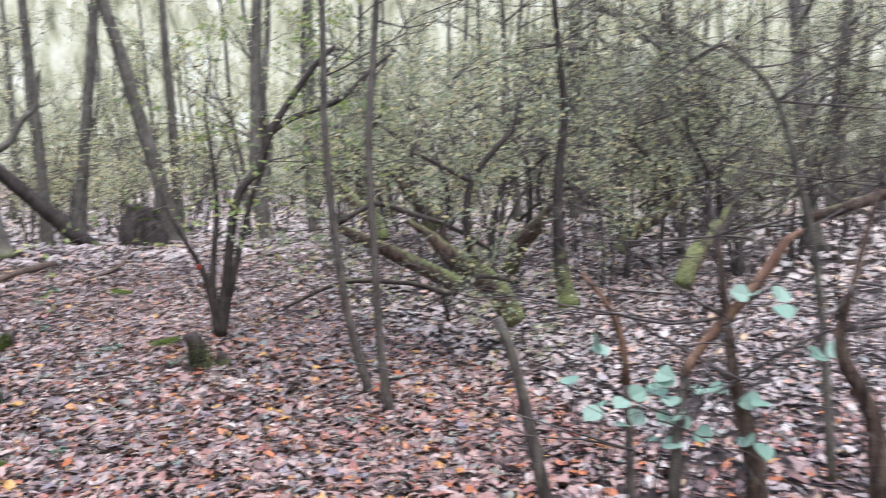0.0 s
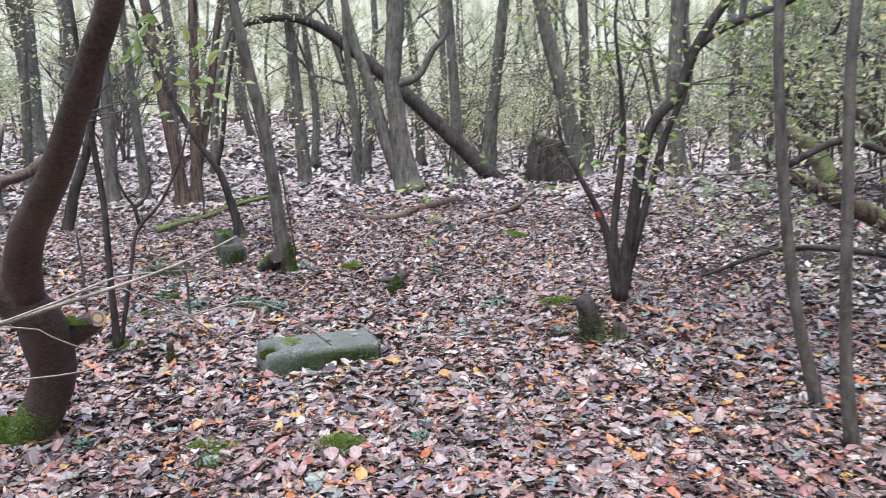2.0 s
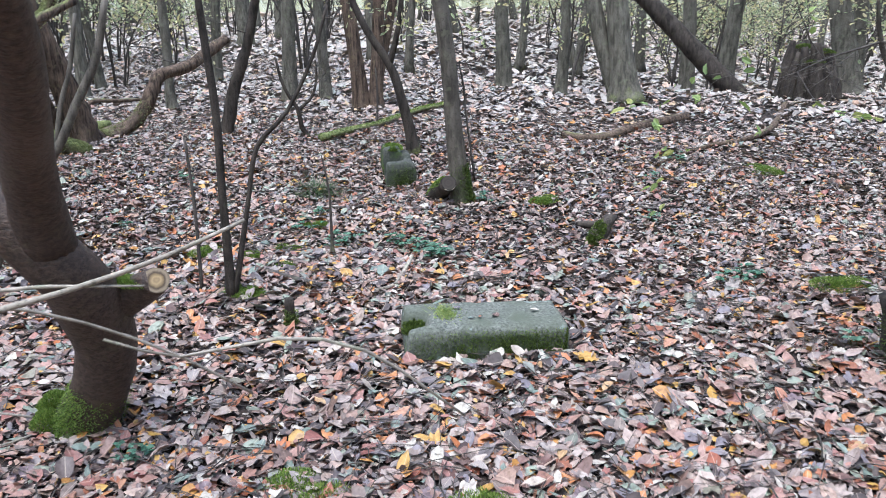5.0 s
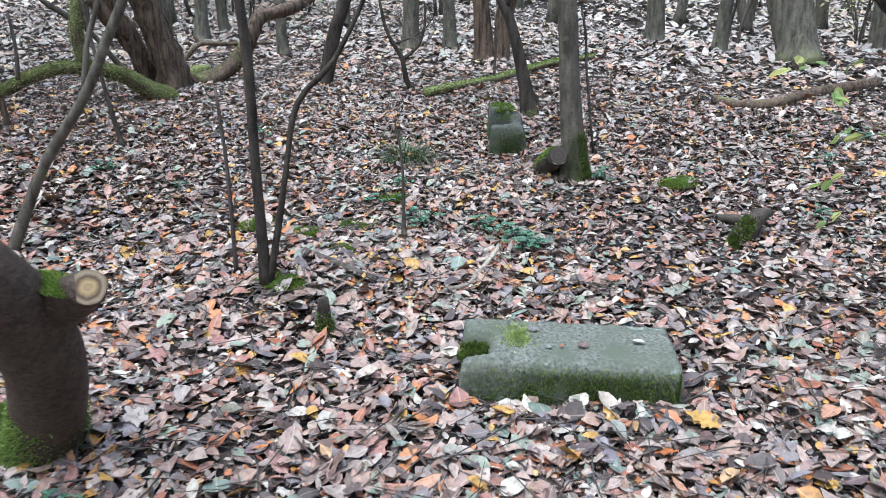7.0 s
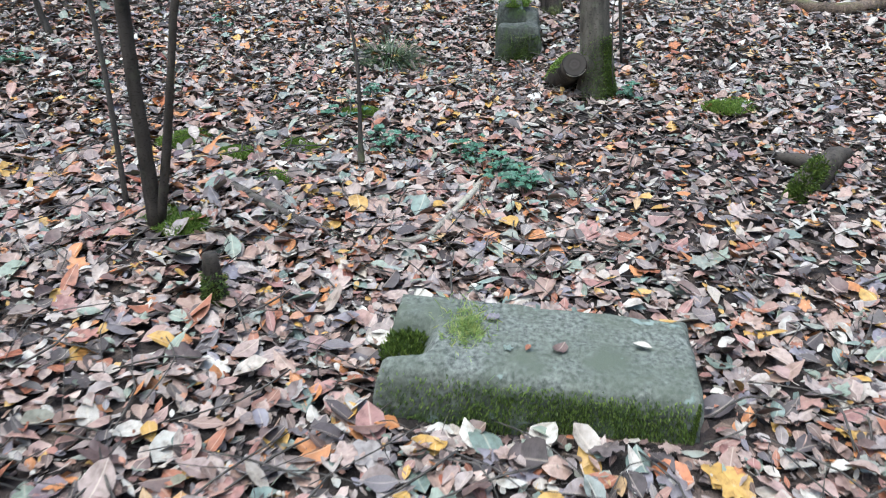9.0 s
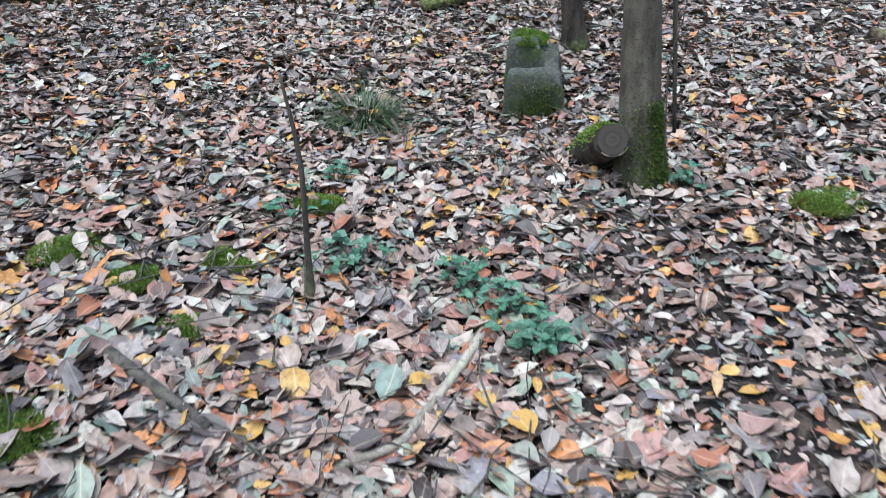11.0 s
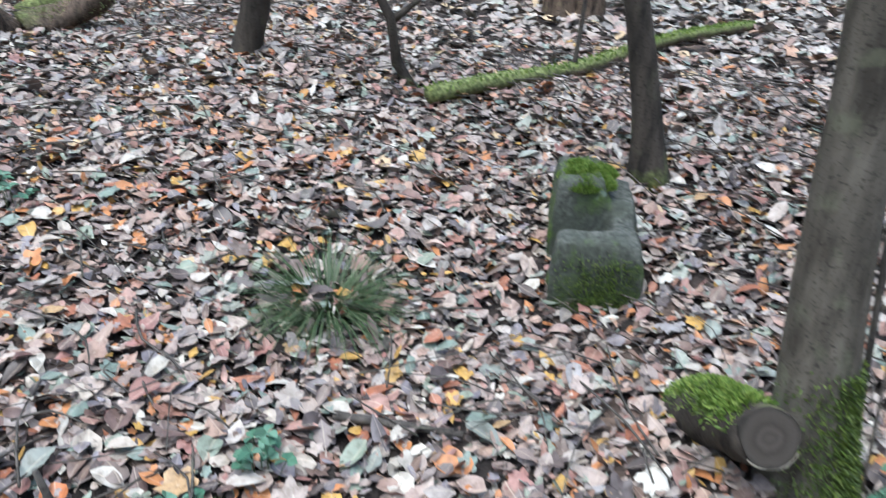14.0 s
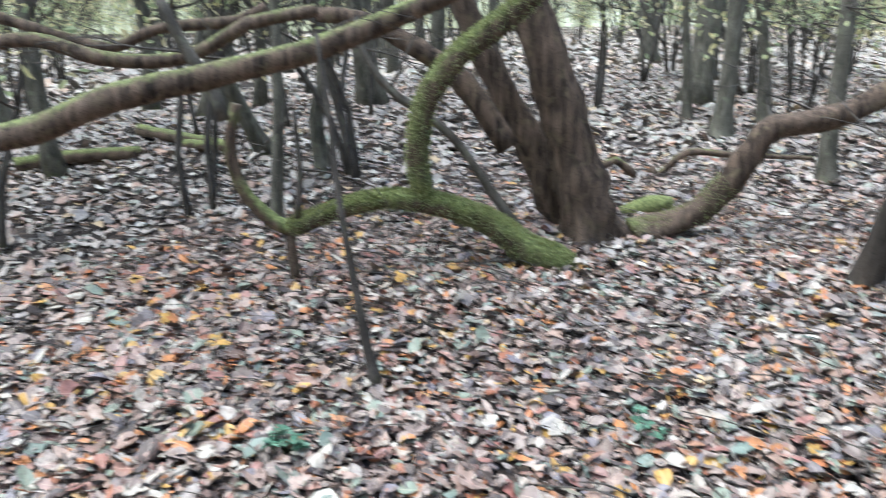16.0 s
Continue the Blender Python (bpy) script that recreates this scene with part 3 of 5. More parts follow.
    return tagged(t, "slim woodland tree with grey-brown bark and thin autumn foliage", "tree", "woodland trees")


def sapling(seed, height, stems, leaf_mat, leafy=0.05, depth=2):
    """An understorey sapling or hazel-like clump with many fine twigs."""
    random.seed(seed)
    t = empty("understorey_sapling")
    leaves, tw = Shape(), Shape()
    for k in range(stems):
        a, sp = random.uniform(0, 6.283), random.uniform(0.02, 0.35 if stems > 1 else 0.15)
        pts, p = [], Vector((0.08 * math.cos(a), 0.08 * math.sin(a), -0.05))
        d = Vector((sp * math.cos(a), sp * math.sin(a), 1)).normalized()
        h = height * random.uniform(0.7, 1.1)
        r = 0.011 * h * random.uniform(0.7, 1.1)
        for i in range(6):
            pts.append((*p, r * (1 - 0.13 * i)))
            p = p + d * (h / 5)
            d = (d + Vector((random.gauss(0, 0.16), random.gauss(0, 0.16), 0.0))).normalized()
            if i > 0:
                for _ in range(2):
                    w = d * 0.6 + Vector((random.gauss(0, 0.8), random.gauss(0, 0.8), random.gauss(0.1, 0.35)))
                    twigs(tw, p, w, random.uniform(0.5, 1.1), r * 0.45, depth - 1, leaves if leafy else None, leafy or 0.05, thick=1.0 if depth < 3 else 0.2)
        part("stem", tube(Shape(), pts, 6, 0.25, 0.06, base_moss=0.3).mesh("stem", BARK_TWIG), t)
    part("twig_spray", tw.mesh("twig_spray", BARK_TWIG), t)
    if leaves.v:
        part("foliage", leaves.mesh("foliage", leaf_mat, False), t)
    return tagged(t, "thin understorey sapling with fine twigs and sparse yellow-green leaves", "sapling", "understorey saplings")


def bush(seed, height, stems, leaf_mat, leafy):
    b = sapling(seed, height, stems, leaf_mat, leafy, 3)
    b.name = "thicket_bush"
    return tagged(b, "dense tangled bush of arching grey stems with small dull green leaves", "bush", "thicket bushes")


TREES = [far_tree(21 + k, r, h, ln, 4, mat) for k, (r, h, ln, mat) in enumerate((
    (0.13, 9, 0.02, YELLOW), (0.09, 8, 0.06, YELLOW), (0.17, 10, 0.03, DUSKY), (0.07, 7, 0.10, YELLOW), (0.11, 9, 0.05, DUSKY), (0.21, 11, 0.02, YELLOW), (0.08, 8, 0.15, YELLOW)))]
SAPLINGS = [sapling(51 + k, h, n, mat, lf) for k, (h, n, mat, lf) in enumerate((
    (3.2, 1, YELLOW, 0.09), (2.6, 3, YELLOW, 0.075), (3.8, 2, DUSKY, 0.08), (2.2, 4, YELLOW, 0.075), (4.2, 1, YELLOW, 0.09), (3.0, 5, DUSKY, 0.0)))]
BUSHES = [bush(81 + k, h, n, mat, lf) for k, (h, n, mat, lf) in enumerate(((2.6, 5, DUSKY, 0.045), (3.2, 6, YELLOW, 0.05), (2.2, 6, DUSKY, 0.04)))]


def plant_woods():
    rnd = random.Random(4)
    spots = []

    def free(x, y, gap):
        return all((x - a) ** 2 + (y - b) ** 2 > max(gap, g) ** 2 for a, b, g in spots)

    def sow(kinds, count, r0, r1, gap, a0, a1, bias=1.0, sizes=(0.8, 1.2)):
        made = 0
        for _ in range(count * 12):
            if made >= count:
                break
            a = radians(rnd.uniform(a0, a1))
            q = r0 + (r1 - r0) * rnd.random() ** bias
            x, y = 1.0 - q * math.sin(a), 4.0 + q * math.cos(a)
            if not free(x, y, gap):
                continue
            spots.append((x, y, gap))
            made += 1
            k = rnd.choice(kinds)
            sc = rnd.uniform(*sizes)
            m = pose(x, y, float(ground_z(x, y)), rnd.gauss(0, 3), rnd.gauss(0, 3), rnd.uniform(0, 360))
            if k in used:
                copy_thing(k, m)
            else:
                k.matrix_basis = m
                used.add(k)

    used = set()
    # degrees to the left of +y
    sow(TREES, 160, 11.5, 44, 1.1, -75, 105, 0.75)
    sow(TREES, 9, 7.5, 12, 1.2, 66, 100, 1.0)
    sow(SAPLINGS, 14, 6.0, 12, 0.8, 64, 100, 1.0)
    sow(TREES, 26, 9, 24, 2.2, 105, 285, 0.8)
    sow(SAPLINGS, 200, 9.5, 44, 0.7, -35, 105, 0.85)
    sow(SAPLINGS, 64, 7.0, 34, 0.7, -75, -35, 0.9)
    sow(BUSHES, 11, 8.0, 18, 1.2, -78, -42, 0.9)
    sow(BUSHES, 40, 24, 48, 1.4, -70, 100, 0.7)


plant_woods()


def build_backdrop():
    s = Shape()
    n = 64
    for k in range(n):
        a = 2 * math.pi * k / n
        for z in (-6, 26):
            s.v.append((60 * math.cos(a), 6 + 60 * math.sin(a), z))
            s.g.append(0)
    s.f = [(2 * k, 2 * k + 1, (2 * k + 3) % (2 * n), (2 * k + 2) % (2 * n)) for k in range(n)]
    tagged(new("backdrop", s.mesh("backdrop", FAR_GLOW)), "glowing backdrop ring with pale far woodland painted on it", "backdrop", kind="structure")


build_backdrop()


# ---- the trees near the path ----
Limb = namedtuple("Limb", "name axis bark n base_moss top_moss flare label moss", defaults=(BARK_SMOOTH, 10, 0.0, 0.0, 0.0, "", 0.0))


def tall(axis, more=2.6):
    """The axis carried on upwards, out of sight, with a thinning tip."""
    a, b = axis[-2], axis[-1]
    d = Vector((b[0] - a[0], b[1] - a[1], max(0.3, b[2] - a[2]))).normalized()
    return axis + [(b[0] + d.x * more * 0.5, b[1] + d.y * more * 0.5, b[2] + d.z * more * 0.5, b[3] * 0.75), (b[0] + d.x * more * 0.8, b[1] + d.y * more * 0.8, b[2] + more, b[3] * 0.4)]


def grown(name, label, category, limbs, group="", twig_count=0, leaf_mat=None, leaf=0.05, twig_len=0.6, seed=1, lumps=0.08):
    """A tree from its limbs, with twigs on the upper ends."""
    at = limbs[0].axis[0][:3]
    at = (at[0], at[1], float(ground_z(at[0], at[1])))
    t = empty(name, at)
    for lb in limbs:
        s = tube(Shape(), moved(lb.axis, at), lb.n, 0.07, lumps, moss=lb.moss, base_moss=lb.base_moss, top_moss=lb.top_moss, flare=lb.flare)
        part(lb.name, s.mesh(lb.name, lb.bark), t, lb.label)
    if twig_count:
        random.seed(seed)
        tw, lv = Shape(), Shape()
        for k in range(twig_count):
            lb = random.choice(limbs)
            rows = moved(lb.axis, at)
            i = random.randint(len(rows) // 2, len(rows) - 1)
            d = Vector((random.gauss(0, 1), random.gauss(0, 1), random.gauss(0.3, 0.5)))
            twigs(tw, rows[i][:3], d, twig_len * random.uniform(0.6, 1.3), min(0.008, rows[i][3] * 0.5), 2, lv if leaf_mat else None, leaf, thick=0.3 if leaf_mat is FRESH else 0.5)
        part("twig_spray", tw.mesh("twig_spray", BARK_TWIG), t)
        if lv.v:
            part("foliage", lv.mesh("foliage", leaf_mat, False), t)
    return tagged(t, label, category, group)


def cut_disc(parent, at, way, r, label, mat=None):
    """The sawn end of a stub."""
    me = bpy.data.meshes.new("cut_face")
    bm = bmesh.new()
    bmesh.ops.create_cone(bm, cap_ends=True, segments=20, radius1=r, radius2=r * 0.96, depth=0.012)
    for v in bm.verts:
        v.co.x *= 1 + 0.08 * math.sin(3 * math.atan2(v.co.y, v.co.x))
    bm.to_mesh(me)
    bm.free()
    me.materials.append(mat or CUT)
    ob = part("cut_face", me, parent, label)
    ob.matrix_basis = Matrix.Translation(Vector(at) - parent.location * 0) @ Vector(way).to_track_quat("Z", "Y").to_matrix().to_4x4()
    return ob


def build_stub_tree():
    """The slim grey trunk with a sawn stub and mossy foot."""
    axis = tall([(0.79, 6.51, 0.15, 0.079), (0.76, 6.52, 0.42, 0.069), (0.725, 6.52, 0.74, 0.062), (0.705, 6.51, 1.05, 0.058), (0.65, 6.49, 1.59, 0.055), (0.57, 6.46, 2.03, 0.051), (0.50, 6.44, 2.49, 0.046)])
    t = grown("mossy_footed_tree", "slender grey-brown tree with a sawn stub and mossy foot", "tree", [
        Limb("trunk", axis, BARK_SMOOTH, 20, 0.24, 0.0, 0.3)], lumps=0.07)
    at = t.location
    a = [(0.52 - at.x, 6.68 - at.y, 0.15 - at.z, 0.085), (0.57 - at.x, 6.61 - at.y, 0.24 - at.z, 0.076), (0.635 - at.x, 6.505 - at.y, 0.318 - at.z, 0.064), (0.71 - at.x, 6.395 - at.y, 0.383 - at.z, 0.058)]
    st = part("stub", tube(Shape(), a, 18, 0.025, 0.16, moss=-0.1, top_moss=0.45).mesh("stub", BARK_DARK), t, "sawn stub of a second stem, mossy on top")
    way = Vector((0.36, -0.76, 0.48)).normalized()
    cut_disc(st, Vector(a[-1][:3]) + way * 0.006, way, 0.056, "dark grey sawn face with a pale chipped rim")
    rim = Shape()
    side = way.cross(Vector((0, 0, 1))).normalized()
    rise = side.cross(way)
    ring = [Vector(a[-1][:3]) + way * 0.008 + (side * math.cos(w) + rise * math.sin(w)) * 0.0555 for w in [math.pi * (1.12 + 0.06 * k) for k in range(11)]]
    tube(rim, [(*q, 0.0022 + 0.0012 * math.sin(5 * k)) for k, q in enumerate(ring)], 5, 0.01, 0.3)
    part("chipped_rim", rim.mesh("chipped_rim", DRY_STEM), st, "pale torn bark rim")
    random.seed(8)
    part("moss", trunk_moss(moved(axis, at), 0.34, 12000, 0.011, (-1.35, 1.1)).mesh("moss", MOSS, False), t, "bright green moss at the foot")
    s = Shape()
    rows = spline(a, 0.006)
    for _ in range(5200):
        k = int(len(rows) * 0.86 * random.random() ** 0.8)
        r = rows[k]
        d = Vector((random.gauss(-0.35, 0.5), random.gauss(0, 0.5), abs(random.gauss(0.9, 0.4)))).normalized()
        blade(s, Vector(r[:3]) + d * r[3] * 0.96, d + Vector((random.gauss(0, 0.5), random.gauss(0, 0.5), random.gauss(0, 0.4))), random.uniform(0.008, 0.02), 0.006)
    part("moss", s.mesh("moss", MOSS_BRIGHT, False), t, "bright moss along the top of the stub")


build_stub_tree()

grown("leaning_tree", "thin forked tree leaning over with a mossy foot", "tree", [
    Limb("trunk", tall([(0.09, 7.60, 0.33, 0.058), (0.04, 7.59, 0.60, 0.046), (-0.05, 7.57, 0.96, 0.040), (-0.12, 7.55, 1.15, 0.037), (-0.29, 7.51, 1.42, 0.031), (-0.48, 7.47, 1.84, 0.028), (-0.63, 7.44, 2.20, 0.025), (-0.73, 7.42, 2.60, 0.020)]), BARK_DARK, 14, 0.5, 0.0, 0.4), Limb("limb", [(-0.11, 7.55, 1.11, 0.030), (-0.03, 7.57, 1.41, 0.024), (0.03, 7.58, 1.78, 0.021), (0.09, 7.60, 2.08, 0.020), (0.18, 7.62, 2.57, 0.016)], BARK_DARK, 10)], twig_count=10, leaf_mat=YELLOW, seed=5)


def build_forked_tree():
    """The thick reddish-brown forked tree beside the path."""
    axis = [(-0.10, 3.38, -0.05, 0.112), (0.08, 3.31, 0.24, 0.112), (0.165, 3.26, 0.44, 0.118), (0.18, 3.18, 0.62, 0.128), (0.20, 3.08, 0.77, 0.113), (0.11, 3.01, 0.93, 0.106), (-0.05, 2.98, 1.11, 0.104), (-0.16, 2.93, 1.35, 0.100), (-0.32, 2.82, 1.57, 0.089), (-0.59, 2.76, 1.79, 0.074)]
    STUB = [(0.20, 3.27, 0.58, 0.088), (0.32, 3.265, 0.645, 0.066), (0.40, 3.255, 0.690, 0.056), (0.432, 3.245, 0.708, 0.051)]
    RISING = [(0.17, 3.04, 0.86, 0.098), (0.22, 2.96, 1.04, 0.089), (0.36, 2.80, 1.26, 0.080), (0.66, 2.49, 1.54, 0.067), (0.90, 2.20, 1.78, 0.056), (1.10, 1.96, 1.99, 0.049), (1.30, 1.75, 2.25, 0.041), (1.42, 1.64, 2.75, 0.03), (1.5, 1.6, 3.6, 0.015)]
    t = grown("forked_tree", "thick reddish-brown forked tree with a sawn stub and moss", "tree", [
        Limb("trunk", axis, BARK_RED, 22, 0.25, 0.05, 0.3), Limb("limb", RISING, BARK_RED, 18),
        Limb("stub", STUB, BARK_RED, 14, 0.0, 0.25, 0.0, "sawn branch stub")], lumps=0.05)
    at = t.location
    q = STUB[-1]
    prev = STUB[-2]
    way = (Vector(q[:3]) - Vector(prev[:3])).normalized() + Vector((0.1, -0.55, 0.25))
    way.normalize()
    cut_disc(t, Vector(q[:3]) - at + way * 0.004, way, q[3] * 0.98, "pale sawn face with growth rings", CUT_PALE)
    random.seed(9)
    part("moss", trunk_moss(moved(axis, at), 0.26, 15000, 0.010, (1.6, 5.6)).mesh("moss", MOSS_BRIGHT, False), t, "bright green moss at the foot")
    part("moss", moss_tufts([(-0.13, -0.04, 0.02), (-0.09, -0.11, 0.03), (-0.15, 0.05, 0.01), (-0.12, -0.02, 0.07)], 0.07, 7000, 0.014, 0.9).mesh("moss", MOSS_BRIGHT, False), t, "moss mound on the roots")
    p = STUB[0]
    part("moss", moss_tufts([(p[0] - at[0] + dx, p[1] - at[1] - 0.02, p[2] - at[2] + dz) for dx, dz in ((0.03, 0.115), (0.08, 0.115), (0.13, 0.115), (0.17, 0.118))], 0.06, 7000, 0.012).mesh("moss", MOSS_BRIGHT, False), t, "moss cushion above the stub")
    tw, lv = Shape(), Shape()
    for k in range(5):
        e = RISING[4]
        twigs(tw, Vector(e[:3]) - at, (random.gauss(0.1, 0.7), random.gauss(0.1, 0.6), random.gauss(0.3, 0.3)), 0.4, 0.004, 1, lv, 0.06, thick=0.3)
    part("twig_spray", tw.mesh("twig_spray", BARK_TWIG), t)
    part("foliage", lv.mesh("foliage", FRESH, False), t, "few yellow-green leaves")


build_forked_tree()

grown("thin_double_tree", "thin double-stemmed young tree with bare dark stems", "tree", [
    Limb("stem", tall([(-0.04, 4.55, 0.12, 0.026), (-0.04, 4.55, 0.44, 0.023), (-0.04, 4.55, 0.67, 0.022), (-0.03, 4.55, 1.13, 0.022), (-0.05, 4.54, 1.51, 0.020), (-0.07, 4.53, 1.98, 0.016)]), BARK_DARK, 10, 0.15, 0, 0.3), Limb("stem", [(-0.02, 4.55, 0.14, 0.018), (0.04, 4.58, 0.44, 0.015), (0.09, 4.59, 0.67, 0.013), (0.15, 4.62, 0.95, 0.013), (0.31, 4.67, 1.13, 0.011), (0.45, 4.73, 1.41, 0.009), (0.53, 4.76, 1.66, 0.007)], BARK_DARK, 8, 0.15)])
grown("young_tree", "bare young tree with two dark upright stems", "tree", [
    Limb("stem", [(-1.58, 4.41, 0.07, 0.034), (-1.36, 4.52, 0.53, 0.028), (-1.12, 4.64, 0.89, 0.027), (-1.00, 4.70, 1.13, 0.026), (-0.87, 4.76, 1.39, 0.024), (-0.79, 4.80, 1.70, 0.019)], BARK_SMOOTH, 10, 0.2), Limb("stem", [(-1.12, 4.64, 0.89, 0.016), (-1.07, 4.66, 1.13, 0.014), (-1.00, 4.70, 1.34, 0.013), (-0.94, 4.73, 1.63, 0.010)], BARK_SMOOTH, 8)])
grown("bare_shoot", "bare dark upright shoot standing in leaf litter", "sapling", [Limb("stem", [(-0.27, 4.62, 0.10, 0.011), (-0.26, 4.62, 0.61, 0.009), (-0.27, 4.61, 0.99, 0.007)], BARK_TWIG, 6)])
grown("bare_shoot", "bare thin shoot with a mossy foot", "sapling", [Limb("stem", [(0.20, 5.41, 0.11, 0.016), (0.20, 5.41, 0.20, 0.009), (0.20, 5.41, 0.51, 0.007), (0.18, 5.40, 0.68, 0.005), (0.17, 5.39, 0.76, 0.003)], BARK_TWIG, 7, 0.5, 0, 0.3)])
grown("bare_shoot", "two thin dark shoots close beside the mossy-footed tree", "sapling", [Limb("stem", [(0.84, 6.68, 0.35, 0.007), (0.80, 6.66, 0.70, 0.008), (0.78, 6.64, 0.90, 0.008), (0.77, 6.64, 1.05, 0.008), (0.74, 6.62, 1.22, 0.006)], BARK_TWIG, 8, 0.2), Limb("stem", [(0.88, 6.46, 0.30, 0.003), (0.85, 6.45, 0.63, 0.003), (0.87, 6.46, 0.78, 0.002), (0.88, 6.46, 0.90, 0.002)], BARK_TWIG, 6)], twig_count=3, twig_len=0.35, seed=10)
grown("bent_sapling", "bent dark sapling forking above a mossy foot", "sapling", [
    Limb("stem", [(-0.99, 7.90, 0.31, 0.032), (-1.03, 7.88, 0.39, 0.024), (-1.09, 7.83, 0.52, 0.022), (-1.11, 7.81, 0.69, 0.020), (-1.17, 7.77, 0.81, 0.016), (-1.22, 7.73, 0.96, 0.014), (-1.25, 7.71, 1.16, 0.011)], BARK_DARK, 10, 0.6, 0, 0.3), Limb("branch", [(-1.11, 7.82, 0.68, 0.018), (-1.05, 7.86, 0.74, 0.014), (-1.00, 7.90, 0.80, 0.013), (-0.96, 7.93, 0.95, 0.011), (-0.96, 7.93, 1.13, 0.009)], BARK_DARK, 8)], twig_count=4, seed=11)
grown("slanting_trunk", "dark slanting rough trunk rooted in leaf litter", "tree", [Limb("trunk", tall([(-1.87, 7.74, 0.33, 0.076), (-1.835, 7.75, 0.48, 0.064), (-1.80, 7.76, 0.62, 0.059), (-1.744, 7.77, 0.84, 0.056), (-1.68, 7.78, 1.01, 0.055), (-1.616, 7.79, 1.17, 0.050), (-1.54, 7.80, 1.38, 0.044)]), BARK_DARK, 18, 0.3, 0, 0.35)], twig_count=5, seed=12, lumps=0.14)

grown("old_gnarled_tree", "old gnarled tree with furrowed bark and mossy spreading limbs", "tree", [
    Limb("trunk", tall([(-2.98, 7.21, 0.36, 0.135), (-3.00, 7.15, 0.64, 0.120), (-3.04, 7.07, 0.96, 0.111), (-3.08, 6.98, 1.26, 0.101), (-3.11, 6.90, 1.52, 0.092), (-3.14, 6.83, 1.75, 0.087), (-3.18, 6.74, 2.08, 0.073)]), BARK_ROUGH, 40, 0.2, 0.0, 0.4, "furrowed leaning trunk"), Limb("trunk", [(-3.22, 7.18, 0.45, 0.086), (-3.29, 7.02, 0.84, 0.084), (-3.35, 6.87, 1.16, 0.076), (-3.41, 6.74, 1.44, 0.065), (-3.45, 6.64, 1.71, 0.056)], BARK_ROUGH, 18, 0.1, 0.0, 0.0, "dark hollow second trunk"),
    Limb("limb", [(-2.93, 7.41, 0.42, 0.091), (-2.87, 7.56, 0.48, 0.071), (-2.80, 7.72, 0.56, 0.063), (-2.74, 7.84, 0.71, 0.065), (-2.70, 7.93, 0.87, 0.064), (-2.66, 8.03, 0.98, 0.061), (-2.54, 8.29, 1.02, 0.058), (-2.44, 8.53, 1.15, 0.058), (-2.33, 8.76, 1.28, 0.052)], BARK_ROUGH, 16, 0.35, 0.15, 0.2, "limb rising and bending from the ground"), Limb("limb", [(-3.04, 6.81, 0.50, 0.025), (-3.10, 6.68, 0.70, 0.023), (-3.18, 6.50, 0.98, 0.022), (-3.29, 6.24, 1.20, 0.020), (-3.34, 6.13, 1.38, 0.015), (-3.35, 6.11, 1.53, 0.011)], BARK_SMOOTH, 8, 0.1, 0.2),
    Limb("limb", [(-3.48, 5.96, 1.54, 0.034), (-3.40, 6.15, 1.52, 0.039), (-3.27, 6.44, 1.35, 0.048), (-3.19, 6.63, 1.16, 0.055), (-3.12, 6.78, 0.91, 0.056)], BARK_ROUGH, 12, 0, 0.3)], twig_count=5, seed=13, lumps=0.3, twig_len=0.6)
grown("mossy_limb", "low mossy limb snaking over the ground with upright branches", "fallen limb", [
    Limb("limb", [(-2.74, 6.95, 0.30, 0.07), (-2.75, 6.84, 0.42, 0.074), (-2.80, 6.70, 0.49, 0.071), (-2.87, 6.56, 0.61, 0.058), (-2.96, 6.35, 0.70, 0.051), (-3.07, 6.11, 0.73, 0.046), (-3.16, 5.90, 0.68, 0.042), (-3.25, 5.71, 0.60, 0.037), (-3.32, 5.55, 0.75, 0.031), (-3.34, 5.49, 0.96, 0.030), (-3.32, 5.53, 1.17, 0.026)], BARK_ROUGH, 16, 0.3, 0.55, 0.1, "bright mossy limb with a broken reddish end", 0.34), Limb("branch", [(-2.99, 6.28, 0.73, 0.044), (-3.00, 6.25, 0.92, 0.050), (-2.99, 6.29, 1.16, 0.050), (-2.93, 6.41, 1.35, 0.051), (-2.86, 6.58, 1.49, 0.051), (-2.80, 6.71, 1.61, 0.048), (-2.77, 6.78, 1.77, 0.043)], BARK_ROUGH, 14, 0.3, 0.5, 0, "", 0.28),
    Limb("prop", [(-3.25, 5.71, 0.60, 0.023), (-3.24, 5.72, 0.42, 0.024), (-3.24, 5.73, 0.24, 0.028)], BARK_ROUGH, 9, 0.3, 0.1)], lumps=0.12)
def limb_moss(ob_name, axis, count, up=0.7):
    """Fuzzy moss on the upper side of a limb, as a part of its tree."""
    t = bpy.data.objects[ob_name]
    random.seed(len(axis) + count)
    rows = spline(moved(axis, t.location), 0.01)
    s = Shape()
    for _ in range(count):
        k = random.randrange(len(rows) - 1)
        r = rows[k]
        ah = Vector(rows[k + 1][:3] - r[:3]).normalized()
        d = Vector((random.gauss(0, 1), random.gauss(0, 1), random.gauss(up, 0.8)))
        d = (d - ah * d.dot(ah)).normalized()
        blade(s, Vector(r[:3]) + d * r[3] * 0.97, d + Vector((random.gauss(0, 0.5), random.gauss(0, 0.5), random.gauss(0, 0.5))), random.uniform(0.008, 0.02), 0.006)
    part("moss", s.mesh("moss", MOSS_LIMB, False), t, "fuzzy olive-green moss")


